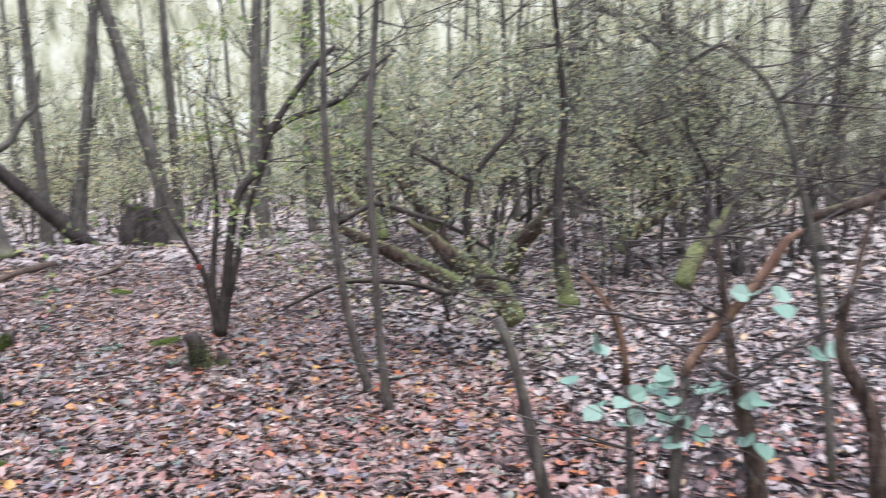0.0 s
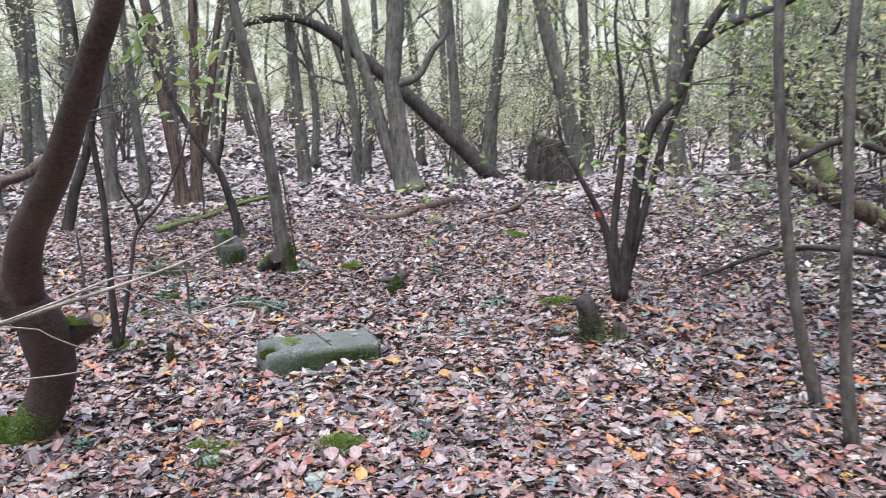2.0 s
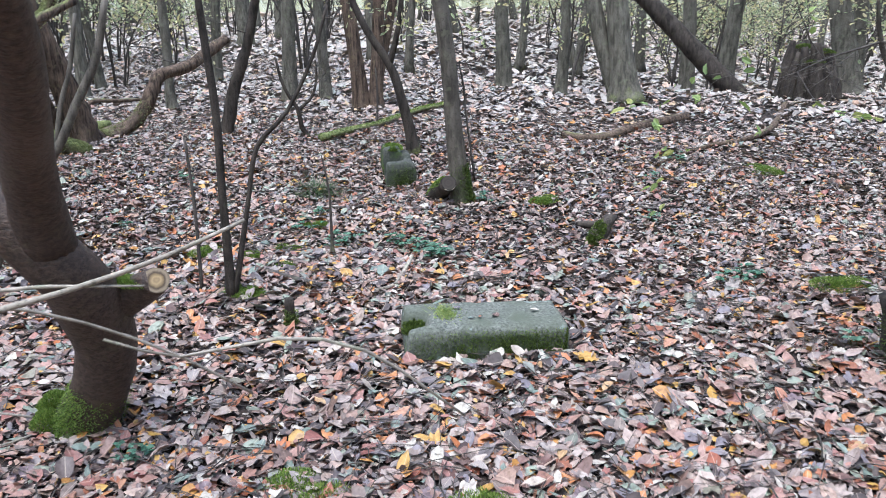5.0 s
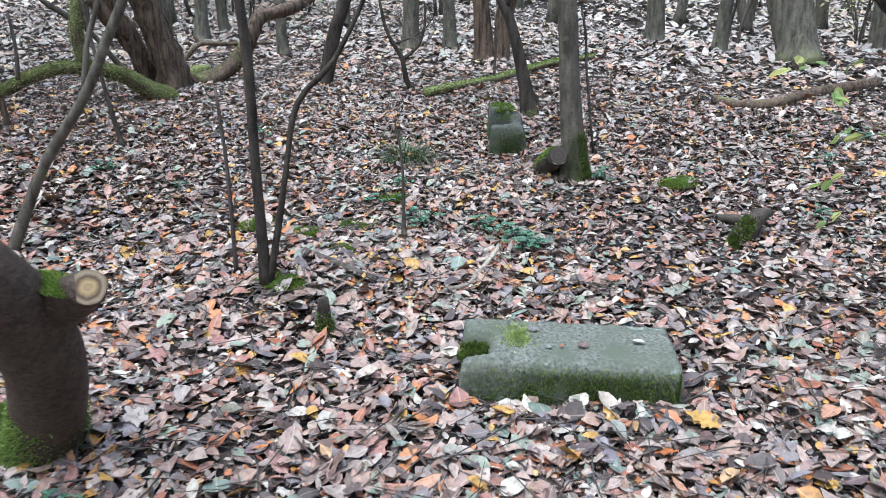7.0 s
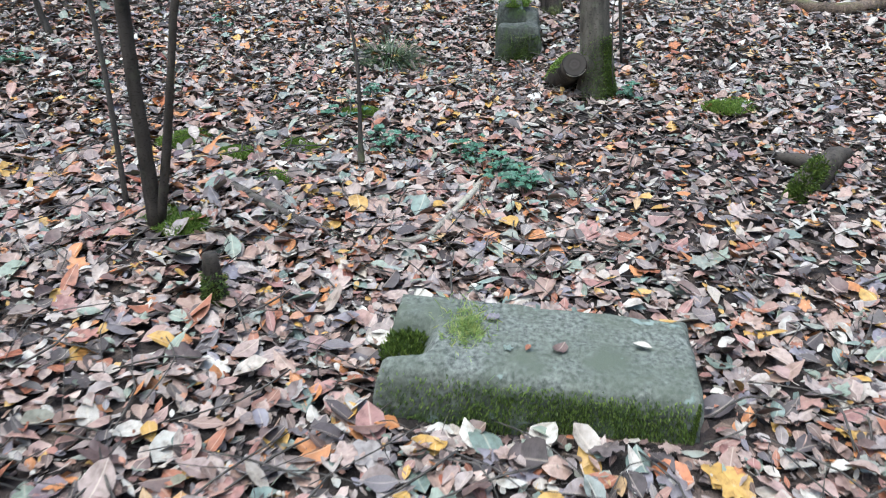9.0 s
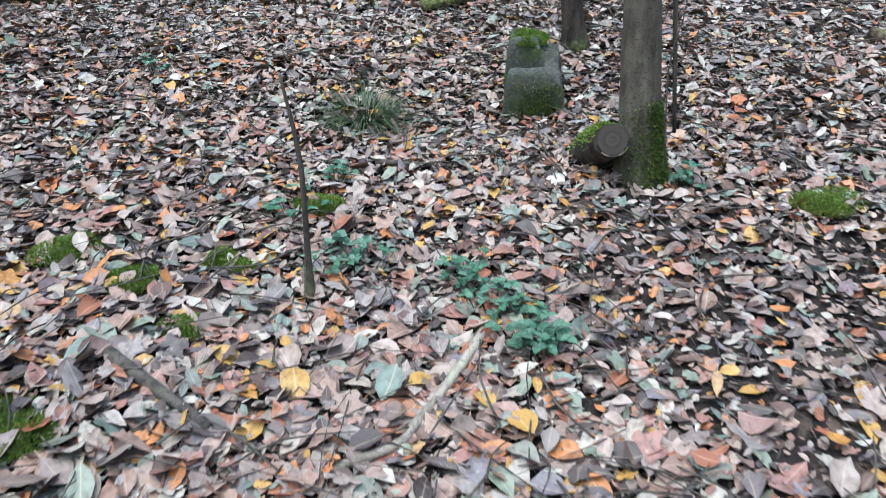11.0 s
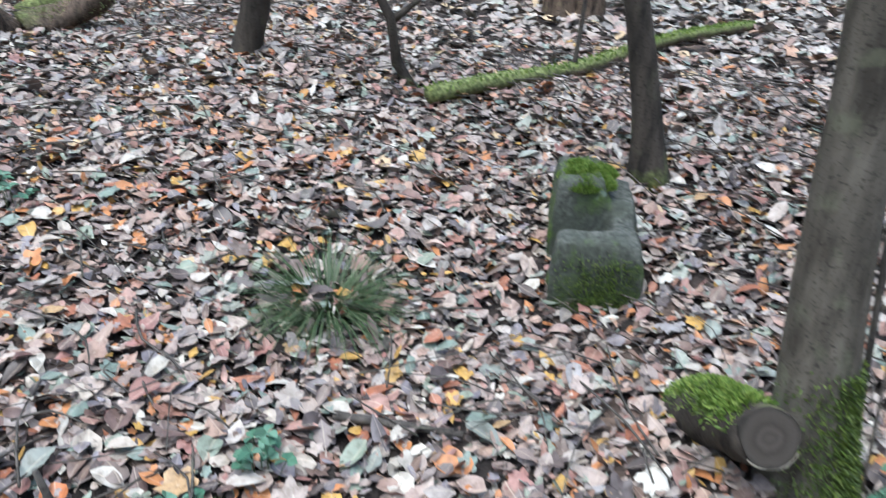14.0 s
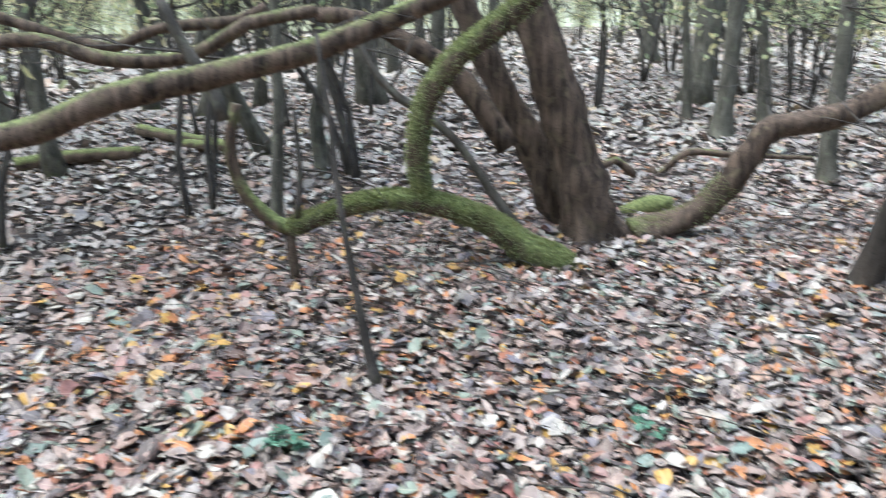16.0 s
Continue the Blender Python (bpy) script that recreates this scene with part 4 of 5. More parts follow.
limb_moss("mossy_limb", [(-2.74, 6.95, 0.30, 0.07), (-2.75, 6.84, 0.42, 0.074), (-2.80, 6.70, 0.49, 0.071), (-2.87, 6.56, 0.61, 0.058), (-2.96, 6.35, 0.70, 0.051), (-3.07, 6.11, 0.73, 0.046), (-3.16, 5.90, 0.68, 0.042), (-3.25, 5.71, 0.60, 0.037), (-3.32, 5.55, 0.75, 0.031), (-3.34, 5.49, 0.96, 0.030), (-3.32, 5.53, 1.17, 0.026)][:8], 9000)
limb_moss("mossy_limb", [(-2.99, 6.28, 0.73, 0.044), (-3.00, 6.25, 0.92, 0.050), (-2.99, 6.29, 1.16, 0.050), (-2.93, 6.41, 1.35, 0.051), (-2.86, 6.58, 1.49, 0.051), (-2.80, 6.71, 1.61, 0.048), (-2.77, 6.78, 1.77, 0.043)], 4500)
limb_moss("old_gnarled_tree", [(-2.93, 7.41, 0.42, 0.091), (-2.87, 7.56, 0.48, 0.071), (-2.80, 7.72, 0.56, 0.063), (-2.74, 7.84, 0.71, 0.065), (-2.70, 7.93, 0.87, 0.064), (-2.66, 8.03, 0.98, 0.061), (-2.54, 8.29, 1.02, 0.058), (-2.44, 8.53, 1.15, 0.058), (-2.33, 8.76, 1.28, 0.052)][:4], 1500)
grown("mossy_bough", "long low mossy bough arching from another old tree", "bough", [
    Limb("limb", [(-2.90, 4.52, 1.13, 0.050), (-2.80, 4.74, 1.17, 0.050), (-2.69, 5.01, 1.28, 0.050), (-2.53, 5.37, 1.36, 0.045), (-2.39, 5.67, 1.44, 0.040), (-2.26, 5.96, 1.56, 0.036), (-2.14, 6.24, 1.69, 0.030)], BARK_ROUGH, 14, 0, 0.5, 0, "", 0.12), Limb("limb", [(-3.60, 4.50, 1.42, 0.032), (-3.48, 4.76, 1.46, 0.030), (-3.37, 5.01, 1.38, 0.031), (-3.26, 5.26, 1.37, 0.031), (-3.19, 5.42, 1.42, 0.030), (-3.12, 5.57, 1.51, 0.028), (-3.01, 5.83, 1.56, 0.026)], BARK_ROUGH, 12, 0, 0.45, 0, "", 0.1), Limb("limb", [(-3.97, 4.54, 1.58, 0.027), (-3.83, 4.85, 1.47, 0.027), (-3.73, 5.07, 1.41, 0.027), (-3.65, 5.27, 1.49, 0.027), (-3.50, 5.60, 1.52, 0.027), (-3.45, 5.72, 1.58, 0.025)], BARK_ROUGH, 10, 0, 0.45), Limb("stem", [(-2.99, 5.42, 1.14, 0.026), (-3.01, 5.38, 1.28, 0.026), (-3.04, 5.31, 1.41, 0.023), (-3.08, 5.22, 1.63, 0.021)], BARK_SMOOTH, 10)], twig_count=3, seed=14, lumps=0.12, twig_len=0.4)
grown("rotten_log", "short pale rotten log covered with moss", "log", [Limb("log", [(-3.38, 7.66, 0.42, 0.048), (-3.31, 7.81, 0.47, 0.058), (-3.26, 7.92, 0.48, 0.040)], BARK_ROUGH, 12, 0.3, 0.6, 0, "", 0.4)], lumps=0.15)
grown("fallen_branch", "crooked mossy fallen branch behind the old tree", "branch", [Limb("branch", [(-4.17, 8.47, 0.48, 0.035), (-4.14, 8.53, 0.44, 0.026), (-4.07, 8.70, 0.59, 0.026), (-3.93, 9.00, 0.57, 0.022), (-3.71, 9.50, 0.54, 0.013)], BARK_ROUGH, 8, 0, 0.5), Limb("branch", [(-3.91, 7.87, 0.57, 0.029), (-3.87, 7.96, 0.63, 0.026), (-3.82, 8.08, 0.53, 0.024)], BARK_ROUGH, 8, 0, 0.6)])
for ax, lab in (([(-2.09, 5.71, 0.31, 0.021), (-2.11, 5.69, 0.44, 0.016), (-2.12, 5.65, 0.73, 0.013), (-2.13, 5.62, 0.98, 0.010), (-2.14, 5.61, 1.19, 0.009), (-2.15, 5.58, 1.49, 0.007)], "thin grey stem with a mossy foot"), ([(-2.99, 5.69, 0.71, 0.014), (-2.98, 5.71, 0.92, 0.012), (-2.98, 5.70, 1.16, 0.010)], "thin bare grey stem beside the mossy limb")):
    grown("bare_shoot", lab, "sapling", [Limb("stem", ax, BARK_TWIG, 8, 0.4, 0, 0.2)], twig_count=2, twig_len=0.4, seed=int(ax[0][1] * 10))
for ax in ([(-4.34, 5.88, 0.68, 0.035), (-4.32, 5.94, 1.00, 0.034), (-4.31, 5.95, 1.32, 0.031), (-4.31, 5.95, 1.68, 0.028)], [(-5.62, 6.56, 0.41, 0.060), (-5.63, 6.52, 0.84, 0.052), (-5.57, 6.66, 1.28, 0.034), (-5.55, 6.72, 1.72, 0.030)], [(-3.46, 9.36, 0.42, 0.061), (-3.47, 9.35, 0.74, 0.054), (-3.46, 9.37, 1.17, 0.053), (-3.46, 9.37, 1.65, 0.052), (-3.47, 9.35, 2.23, 0.042)], [(-5.35, 10.17, 0.26, 0.101), (-5.34, 10.19, 0.74, 0.079), (-5.33, 10.22, 1.23, 0.073), (-5.33, 10.21, 1.71, 0.072), (-5.35, 10.17, 2.51, 0.058)], [(-5.75, 11.10, 0.38, 0.069), (-5.78, 11.04, 1.09, 0.058), (-5.82, 10.95, 1.72, 0.053), (-5.87, 10.85, 2.61, 0.043)], [(-6.41, 10.70, 0.21, 0.054), (-6.43, 10.65, 1.08, 0.043), (-6.46, 10.59, 1.74, 0.037)]):
    ax = tall([(ax[0][0], ax[0][1], float(ground_z(ax[0][0], ax[0][1])) - 0.05, ax[0][3] * 1.1)] + ax[1:])
    grown("woodland_tree", "straight slim woodland tree with a mossy foot", "tree", [Limb("trunk", ax, BARK_FAR, 12, 0.35, 0, 0.4)], "woodland trees", 4, YELLOW, seed=int(ax[0][0] * -10))

def upright(x, y, r, dx, dy):
    z = float(ground_z(x, y))
    return tall([(x, y, z - 0.06, r * 1.25), (x + dx * 0.2, y + dy * 0.2, z + 0.45, r), (x + dx * 0.6, y + dy * 0.6, z + 1.3, r * 0.9), (x + dx, y + dy, z + 2.3, r * 0.8)])


grown("woodland_tree", "brown multi-stemmed coppiced tree with rough bark", "tree", [
    Limb("trunk", upright(-1.22, 9.80, 0.085, -0.25, 0.0), BARK_ROUGH, 14, 0.25, 0, 0.35), Limb("trunk", upright(-1.08, 9.84, 0.075, 0.12, 0.1), BARK_ROUGH, 14, 0.2, 0, 0.3), Limb("trunk", upright(-1.15, 9.95, 0.06, 0.45, 0.2), BARK_ROUGH, 12, 0.2, 0, 0.3)], "woodland trees", 5, YELLOW, 0.06, 0.7, seed=51)
for x, y, r, dx in ((-2.40, 10.34, 0.09, 0.06), (-2.08, 10.74, 0.07, -0.1), (-4.63, 12.40, 0.08, 0.15)):
    grown("woodland_tree", "straight woodland tree with green algae on its foot", "tree", [Limb("trunk", upright(x, y, r, dx, 0.05), BARK_FAR, 14, 0.4, 0, 0.35)], "woodland trees", 4, YELLOW, 0.06, 0.7, seed=int(-10 * x))

grown("mossy_based_tree", "forked woodland tree with a broad mossy foot", "tree", [
    Limb("trunk", tall([(1.77, 10.13, 0.52, 0.165), (1.68, 10.13, 1.08, 0.128), (1.61, 10.14, 1.62, 0.116), (1.58, 10.14, 2.01, 0.112), (1.66, 10.13, 2.91, 0.119), (1.64, 10.13, 3.64, 0.112), (1.76, 10.13, 4.78, 0.091)]), BARK_FAR, 16, 0.5, 0, 0.45), Limb("trunk", [(1.67, 10.18, 0.55, 0.098), (1.47, 10.19, 1.15, 0.091), (1.27, 10.21, 1.93, 0.077), (1.06, 10.22, 2.62, 0.057), (0.91, 10.23, 3.44, 0.041)], BARK_FAR, 12, 0.4), Limb("branch", [(1.62, 10.14, 1.93, 0.064), (1.93, 10.12, 2.04, 0.051), (2.14, 10.11, 2.38, 0.044), (2.31, 10.09, 2.56, 0.032), (2.38, 10.09, 3.04, 0.022)], BARK_FAR, 8)], twig_count=6, leaf_mat=YELLOW, seed=15)
grown("toppled_trunk", "dark toppled trunk leaning on a standing tree", "tree", [Limb("trunk", [(3.23, 12.39, 0.20, 0.150), (2.25, 12.45, 1.18, 0.122), (1.52, 12.49, 1.89, 0.110), (0.62, 12.54, 2.64, 0.095), (-0.00, 12.58, 3.01, 0.078), (-0.65, 12.62, 3.04, 0.073), (-1.12, 12.65, 2.89, 0.039)], BARK_DARK, 14, 0.2, 0.15, 0.2)], twig_count=8, leaf_mat=YELLOW, seed=16)
for ax in ([(3.00, 14.03, 0.02, 0.140), (3.09, 14.02, 1.29, 0.112), (3.39, 14.01, 3.83, 0.092), (3.52, 14.00, 5.28, 0.074)], [(2.46, 13.32, 0.12, 0.108), (2.42, 13.32, 1.83, 0.090), (2.32, 13.33, 3.75, 0.080), (2.26, 13.33, 5.14, 0.063)], [(4.51, 12.58, 0.26, 0.152), (4.22, 12.60, 1.61, 0.134), (3.94, 12.62, 2.64, 0.116), (3.70, 12.63, 3.65, 0.107), (3.36, 12.65, 4.81, 0.091)], [(4.78, 13.79, 0.12, 0.104), (4.70, 13.79, 2.80, 0.084), (4.65, 13.80, 3.79, 0.075), (4.60, 13.80, 5.24, 0.057)], [(0.94, 10.90, 0.33, 0.069), (0.98, 10.90, 1.45, 0.055), (0.90, 10.91, 2.43, 0.047), (0.92, 10.90, 3.45, 0.043), (1.03, 10.90, 4.37, 0.033)], [(-0.13, 12.81, 0.19, 0.112), (-0.20, 12.82, 1.87, 0.086), (-0.27, 12.82, 3.16, 0.077), (-0.27, 12.82, 3.89, 0.076), (-0.29, 12.82, 5.03, 0.060)], [(5.90, 11.70, 0.40, 0.128), (5.74, 11.71, 1.33, 0.112), (5.76, 11.71, 2.66, 0.102), (5.79, 11.71, 3.69, 0.094), (5.85, 11.70, 4.77, 0.078)], [(7.18, 13.02, 0.45, 0.083), (7.09, 13.02, 1.75, 0.074), (7.20, 13.02, 3.11, 0.064), (7.21, 13.02, 4.23, 0.056)]):
    ax = tall([(ax[0][0], ax[0][1], float(ground_z(ax[0][0], ax[0][1])) - 0.05, ax[0][3] * 1.1)] + ax[1:])
    grown("woodland_tree", "slim dark woodland tree behind the leafy rise", "tree", [Limb("trunk", ax, BARK_FAR, 12, 0.3, 0, 0.4)], "woodland trees", 7, YELLOW, 0.06, 0.8, seed=int(ax[0][0] * 10))

grown("multi_stem_shrub", "multi-stemmed shrub with dark stems and fresh green leaves", "shrub", [
    Limb("stem", [(3.62, 5.20, 0.22, 0.065), (3.69, 5.20, 0.70, 0.045), (3.81, 5.19, 1.48, 0.041), (4.03, 5.18, 1.79, 0.041), (4.16, 5.17, 2.14, 0.037), (4.54, 5.15, 2.69, 0.029), (4.79, 5.13, 2.94, 0.021)], BARK_DARK, 10, 0.1), Limb("stem", [(4.14, 5.17, 2.10, 0.033), (4.34, 5.16, 2.24, 0.029), (4.82, 5.13, 2.43, 0.025), (5.11, 5.11, 2.69, 0.022), (5.40, 5.09, 2.93, 0.014)], BARK_DARK, 8), Limb("stem", [(3.60, 5.20, 0.24, 0.038), (3.50, 5.21, 0.80, 0.030), (3.29, 5.22, 1.22, 0.019), (3.18, 5.23, 1.45, 0.013), (3.14, 5.23, 1.67, 0.007)], BARK_DARK, 8, 0.1), Limb("stem", [(3.62, 5.20, 0.24, 0.042), (3.57, 5.20, 0.75, 0.030), (3.63, 5.20, 1.40, 0.024), (3.61, 5.20, 1.84, 0.017), (3.56, 5.20, 2.32, 0.011), (3.62, 5.20, 2.71, 0.007)], BARK_DARK, 8, 0.1), Limb("stem", [(3.64, 5.20, 0.24, 0.042), (3.73, 5.19, 0.65, 0.030), (3.93, 5.18, 1.44, 0.026), (4.08, 5.17, 1.84, 0.020), (4.05, 5.17, 2.27, 0.013)], BARK_DARK, 8, 0.1)],
    twig_count=20, leaf_mat=FRESH, leaf=0.06, seed=17)
shrub = bpy.data.objects["multi_stem_shrub"]
mark = material("faded_red_paint", 0.7, 0.2)
mark[3].inputs["Base Color"].default_value = (0.26, 0.05, 0.03, 1)
part("paint_mark", tube(Shape(), moved([(3.468, 5.212, 0.865, 0.0285), (3.458, 5.213, 0.89, 0.029), (3.447, 5.214, 0.915, 0.028)], shrub.location), 12, 0.02, 0.15).mesh("paint_mark", mark[0]), shrub, "faded red paint mark on a stem")
for ax in ([(4.38, 2.98, -0.09, 0.040), (4.30, 2.98, 0.47, 0.032), (4.26, 2.99, 1.24, 0.028), (4.23, 2.99, 1.99, 0.027), (4.26, 2.99, 2.42, 0.026), (4.29, 2.98, 2.84, 0.024)], [(4.42, 3.49, -0.01, 0.038), (4.26, 3.50, 0.60, 0.033), (4.15, 3.51, 1.34, 0.031), (4.09, 3.51, 2.07, 0.027), (4.09, 3.51, 2.49, 0.027), (4.09, 3.51, 2.96, 0.024)]):
    grown("thin_pole_tree", "straight thin bare pole-like young tree with mossy foot", "tree", [Limb("trunk", tall(ax), BARK_SMOOTH, 12, 0.4, 0, 0.3)], "thin pole trees", 4, seed=int(ax[0][1] * 10))
grown("mossy_shrub", "sprawling old shrub with mossy leaning stems and dark branches", "shrub", [
    Limb("stem", [(6.22, 4.16, 0.29, 0.116), (6.08, 4.19, 0.54, 0.120), (5.91, 4.22, 0.72, 0.120), (5.64, 4.26, 0.91, 0.103), (5.36, 4.31, 1.17, 0.045), (5.15, 4.33, 1.3, 0.022)], BARK_ROUGH, 12, 0.3, 0.5, 0, "", 0.25), Limb("stem", [(5.64, 4.26, 0.91, 0.037), (5.50, 4.29, 1.18, 0.033), (5.57, 4.28, 1.45, 0.025), (5.47, 4.29, 1.80, 0.018)], BARK_DARK, 8), Limb("stem", [(6.03, 4.19, 0.58, 0.048), (5.84, 4.23, 0.86, 0.044), (5.74, 4.25, 1.18, 0.040), (5.78, 4.24, 1.65, 0.036), (6.03, 4.19, 1.97, 0.029), (6.19, 4.17, 2.14, 0.021), (6.26, 4.15, 2.47, 0.014)], BARK_DARK, 10), Limb("branch", [(5.78, 4.24, 1.65, 0.029), (5.56, 4.28, 1.76, 0.022), (5.30, 4.33, 1.89, 0.016)], BARK_DARK, 7), Limb("branch", [(4.53, 4.46, 1.29, 0.026), (4.87, 4.40, 1.46, 0.025), (5.18, 4.35, 1.37, 0.024), (5.58, 4.27, 1.23, 0.022), (5.99, 4.20, 0.99, 0.022)], BARK_DARK, 8, 0, 0.3)],
    twig_count=20, leaf_mat=DUSKY, leaf=0.055, twig_len=0.8, seed=18)
first_shrub = bpy.data.objects["mossy_shrub"]
for px, py, turn in ((7.9, 6.9, 100), (9.2, 5.0, 200), (6.9, 8.9, 310), (8.2, 9.8, 30), (10.4, 7.6, 150)):
    copy_thing(first_shrub, pose(px, py, float(ground_z(px, py)), 0, 0, turn))
grown("mossy_shrub", "mossy stem leaning low among tangled twigs", "shrub", [Limb("stem", [(6.01, 4.90, 0.55, 0.099), (5.41, 5.00, 0.87, 0.077), (5.02, 5.08, 1.07, 0.065), (4.77, 5.12, 1.20, 0.043)], BARK_ROUGH, 10, 0.3, 0.5, 0, "", 0.15), Limb("branch", [(3.97, 4.29, 0.61, 0.012), (4.48, 4.20, 0.80, 0.020), (5.08, 4.09, 0.76, 0.023), (5.46, 4.02, 0.65, 0.025), (5.71, 3.98, 0.79, 0.023), (6.10, 3.91, 0.72, 0.018)], BARK_DARK, 8, 0, 0.45), Limb("prop", [(5.38, 4.04, 0.67, 0.020), (5.39, 4.04, 0.54, 0.018), (5.42, 4.03, 0.40, 0.022)], BARK_DARK, 7, 0, 0.2)],
    twig_count=16, leaf_mat=DUSKY, leaf=0.05, seed=19)
grown("woodland_tree", "upright tree with a mossy foot in the thicket", "tree", [Limb("trunk", tall([(7.18, 4.60, 0.29, 0.10), (7.07, 4.62, 0.90, 0.072), (7.05, 4.63, 1.63, 0.055), (7.12, 4.63, 2.33, 0.045), (7.03, 4.63, 3.02, 0.035)]), BARK_DARK, 12, 0.5, 0, 0.3, "", 0.25)], "woodland trees", 10, DUSKY, seed=20)
grown("broken_sapling", "snapped sapling with a splintered pale top", "sapling", [Limb("stem", [(3.80, 0.02, 0.24, 0.031), (3.73, 0.06, 0.59, 0.028), (3.66, 0.09, 0.93, 0.023), (3.61, 0.12, 1.17, 0.020), (3.56, 0.15, 1.31, 0.018)], BARK_SMOOTH, 10, 0.1)], lumps=0.15)
grown("bent_broken_stem", "bent broken shrub stem with bare orange wood", "shrub", [
    Limb("stem", [(4.20, -0.13, 0.54, 0.027), (4.21, -0.13, 0.86, 0.023), (4.23, -0.14, 1.09, 0.020)], BARK_SMOOTH, 10), Limb("stem", [(4.22, -0.14, 1.07, 0.020), (4.28, -0.17, 1.19, 0.020), (4.37, -0.22, 1.31, 0.023), (4.48, -0.27, 1.46, 0.023), (4.55, -0.31, 1.59, 0.017), (4.60, -0.34, 1.63, 0.008)], BARK_ORANGE, 12, 0, 0, 0, "torn orange-brown wood"), Limb("stem", [(4.39, 0.32, 0.32, 0.019), (4.35, 0.34, 0.90, 0.019)], BARK_SMOOTH, 8), Limb("stem", [(4.35, 0.34, 0.90, 0.020), (4.33, 0.35, 1.10, 0.017), (4.26, 0.39, 1.28, 0.015), (4.17, 0.44, 1.40, 0.014)], BARK_ORANGE, 8)], lumps=0.15)
grown("grey_shrub", "dense grey shrub with mossy stems at the path's edge", "shrub", [
    Limb("stem", [(4.51, -0.29, 0.42, 0.048), (4.46, -0.27, 0.77, 0.038), (4.40, -0.23, 1.04, 0.027), (4.36, -0.21, 1.30, 0.017), (4.32, -0.19, 1.61, 0.012)], BARK_ROUGH, 12, 0.1), Limb("stem", [(5.07, -0.18, 0.50, 0.020), (4.98, -0.13, 1.37, 0.017), (4.88, -0.08, 1.83, 0.015), (4.80, -0.03, 2.13, 0.012), (4.70, 0.02, 2.27, 0.010), (4.59, 0.08, 2.36, 0.008), (4.47, 0.14, 2.29, 0.005)], BARK_FAR, 12), Limb("stem", [(4.54, -0.75, 0.72, 0.036), (4.50, -0.73, 1.04, 0.028), (4.41, -0.69, 1.21, 0.026), (4.39, -0.67, 1.33, 0.017), (4.42, -0.69, 1.50, 0.012), (4.48, -0.72, 1.81, 0.009)], BARK_ROUGH, 12, 0, 0.35), Limb("branch", [(5.26, 0.13, 1.62, 0.028), (5.39, 0.05, 1.67, 0.028), (5.58, -0.04, 1.74, 0.027)], BARK_ROUGH, 10, 0, 0.4)],
    twig_count=60, twig_len=0.9, seed=22, leaf_mat=None)


def round_leaf(s, at, way, length, width, normal):
    """A broad oval leaf with a shallow fold along its rib and a small point."""
    way = Vector(way).normalized()
    side = way.cross(Vector(normal)).normalized()
    up = side.cross(way)
    k = len(s.v)
    outline = [(0, 0), (0.08, 0.28), (0.25, 0.45), (0.48, 0.5), (0.7, 0.42), (0.88, 0.22), (1.03, 0)]
    for u, v in outline + [(u, -v) for u, v in outline[-2:0:-1]] + [(0.35, 0), (0.7, 0)]:
        lift = 0.22 * abs(v) - 0.12 * u * u
        s.v.append(tuple(Vector(at) + way * (u * length) + side * (v * width) + up * (lift * width)))
        s.g.append(0.0)
    n = 2 * len(outline) - 2
    c, e = k + n, k + n + 1
    for q in range(n):
        a, b = k + q, k + (q + 1) % n
        s.f.append((c, a, b) if q < 3 or q > 8 else (e, a, b))
    s.f += [(c, k + 3, e), (c, e, k + 9)]


def build_pale_sprig():
    spots = [(4.08, 0.01, 0.96), (4.00, 0.07, 0.92), (4.15, -0.06, 1.08), (4.19, -0.10, 0.99), (4.29, -0.19, 1.03), (4.17, -0.08, 0.80), (4.09, -0.00, 0.85), (3.97, 0.10, 1.17), (3.91, 0.15, 1.00), (4.43, -0.35, 1.00), (4.42, -0.33, 0.84), (4.55, -0.49, 1.20), (4.20, -0.10, 0.92), (4.39, -0.30, 1.39), (4.45, -0.37, 1.37), (4.26, -0.16, 0.86)]
    at = (spots[0][0], spots[0][1], float(ground_z(spots[0][0], spots[0][1])))
    t = empty("bramble_sprig", at)
    random.seed(23)
    for p in spots:
        s = Shape()
        for k in range(2):
            a = random.uniform(0, 6.283)
            d = Vector((math.cos(a), math.sin(a), random.gauss(0, 0.3)))
            round_leaf(s, Vector(p) - Vector(at) + d * 0.01, d, random.uniform(0.065, 0.095), 0.08, (random.gauss(-0.4, 0.35), random.gauss(-0.7, 0.35), 1))
        part("leaf", s.mesh("leaf", PALE, False), t)
        st = Shape()
        q = Vector(p) - Vector(at)
        tube(st, [(q.x * 0.3, q.y * 0.3, 0.0, 0.004), (q.x * 0.7, q.y * 0.7, q.z * 0.6, 0.003), (*q, 0.002)], 5, 0.1, 0)
        part("stem", st.mesh("stem", BARK_TWIG), t)
    tagged(t, "bramble sprig with pale bluish-green leaves", "bramble")


build_pale_sprig()


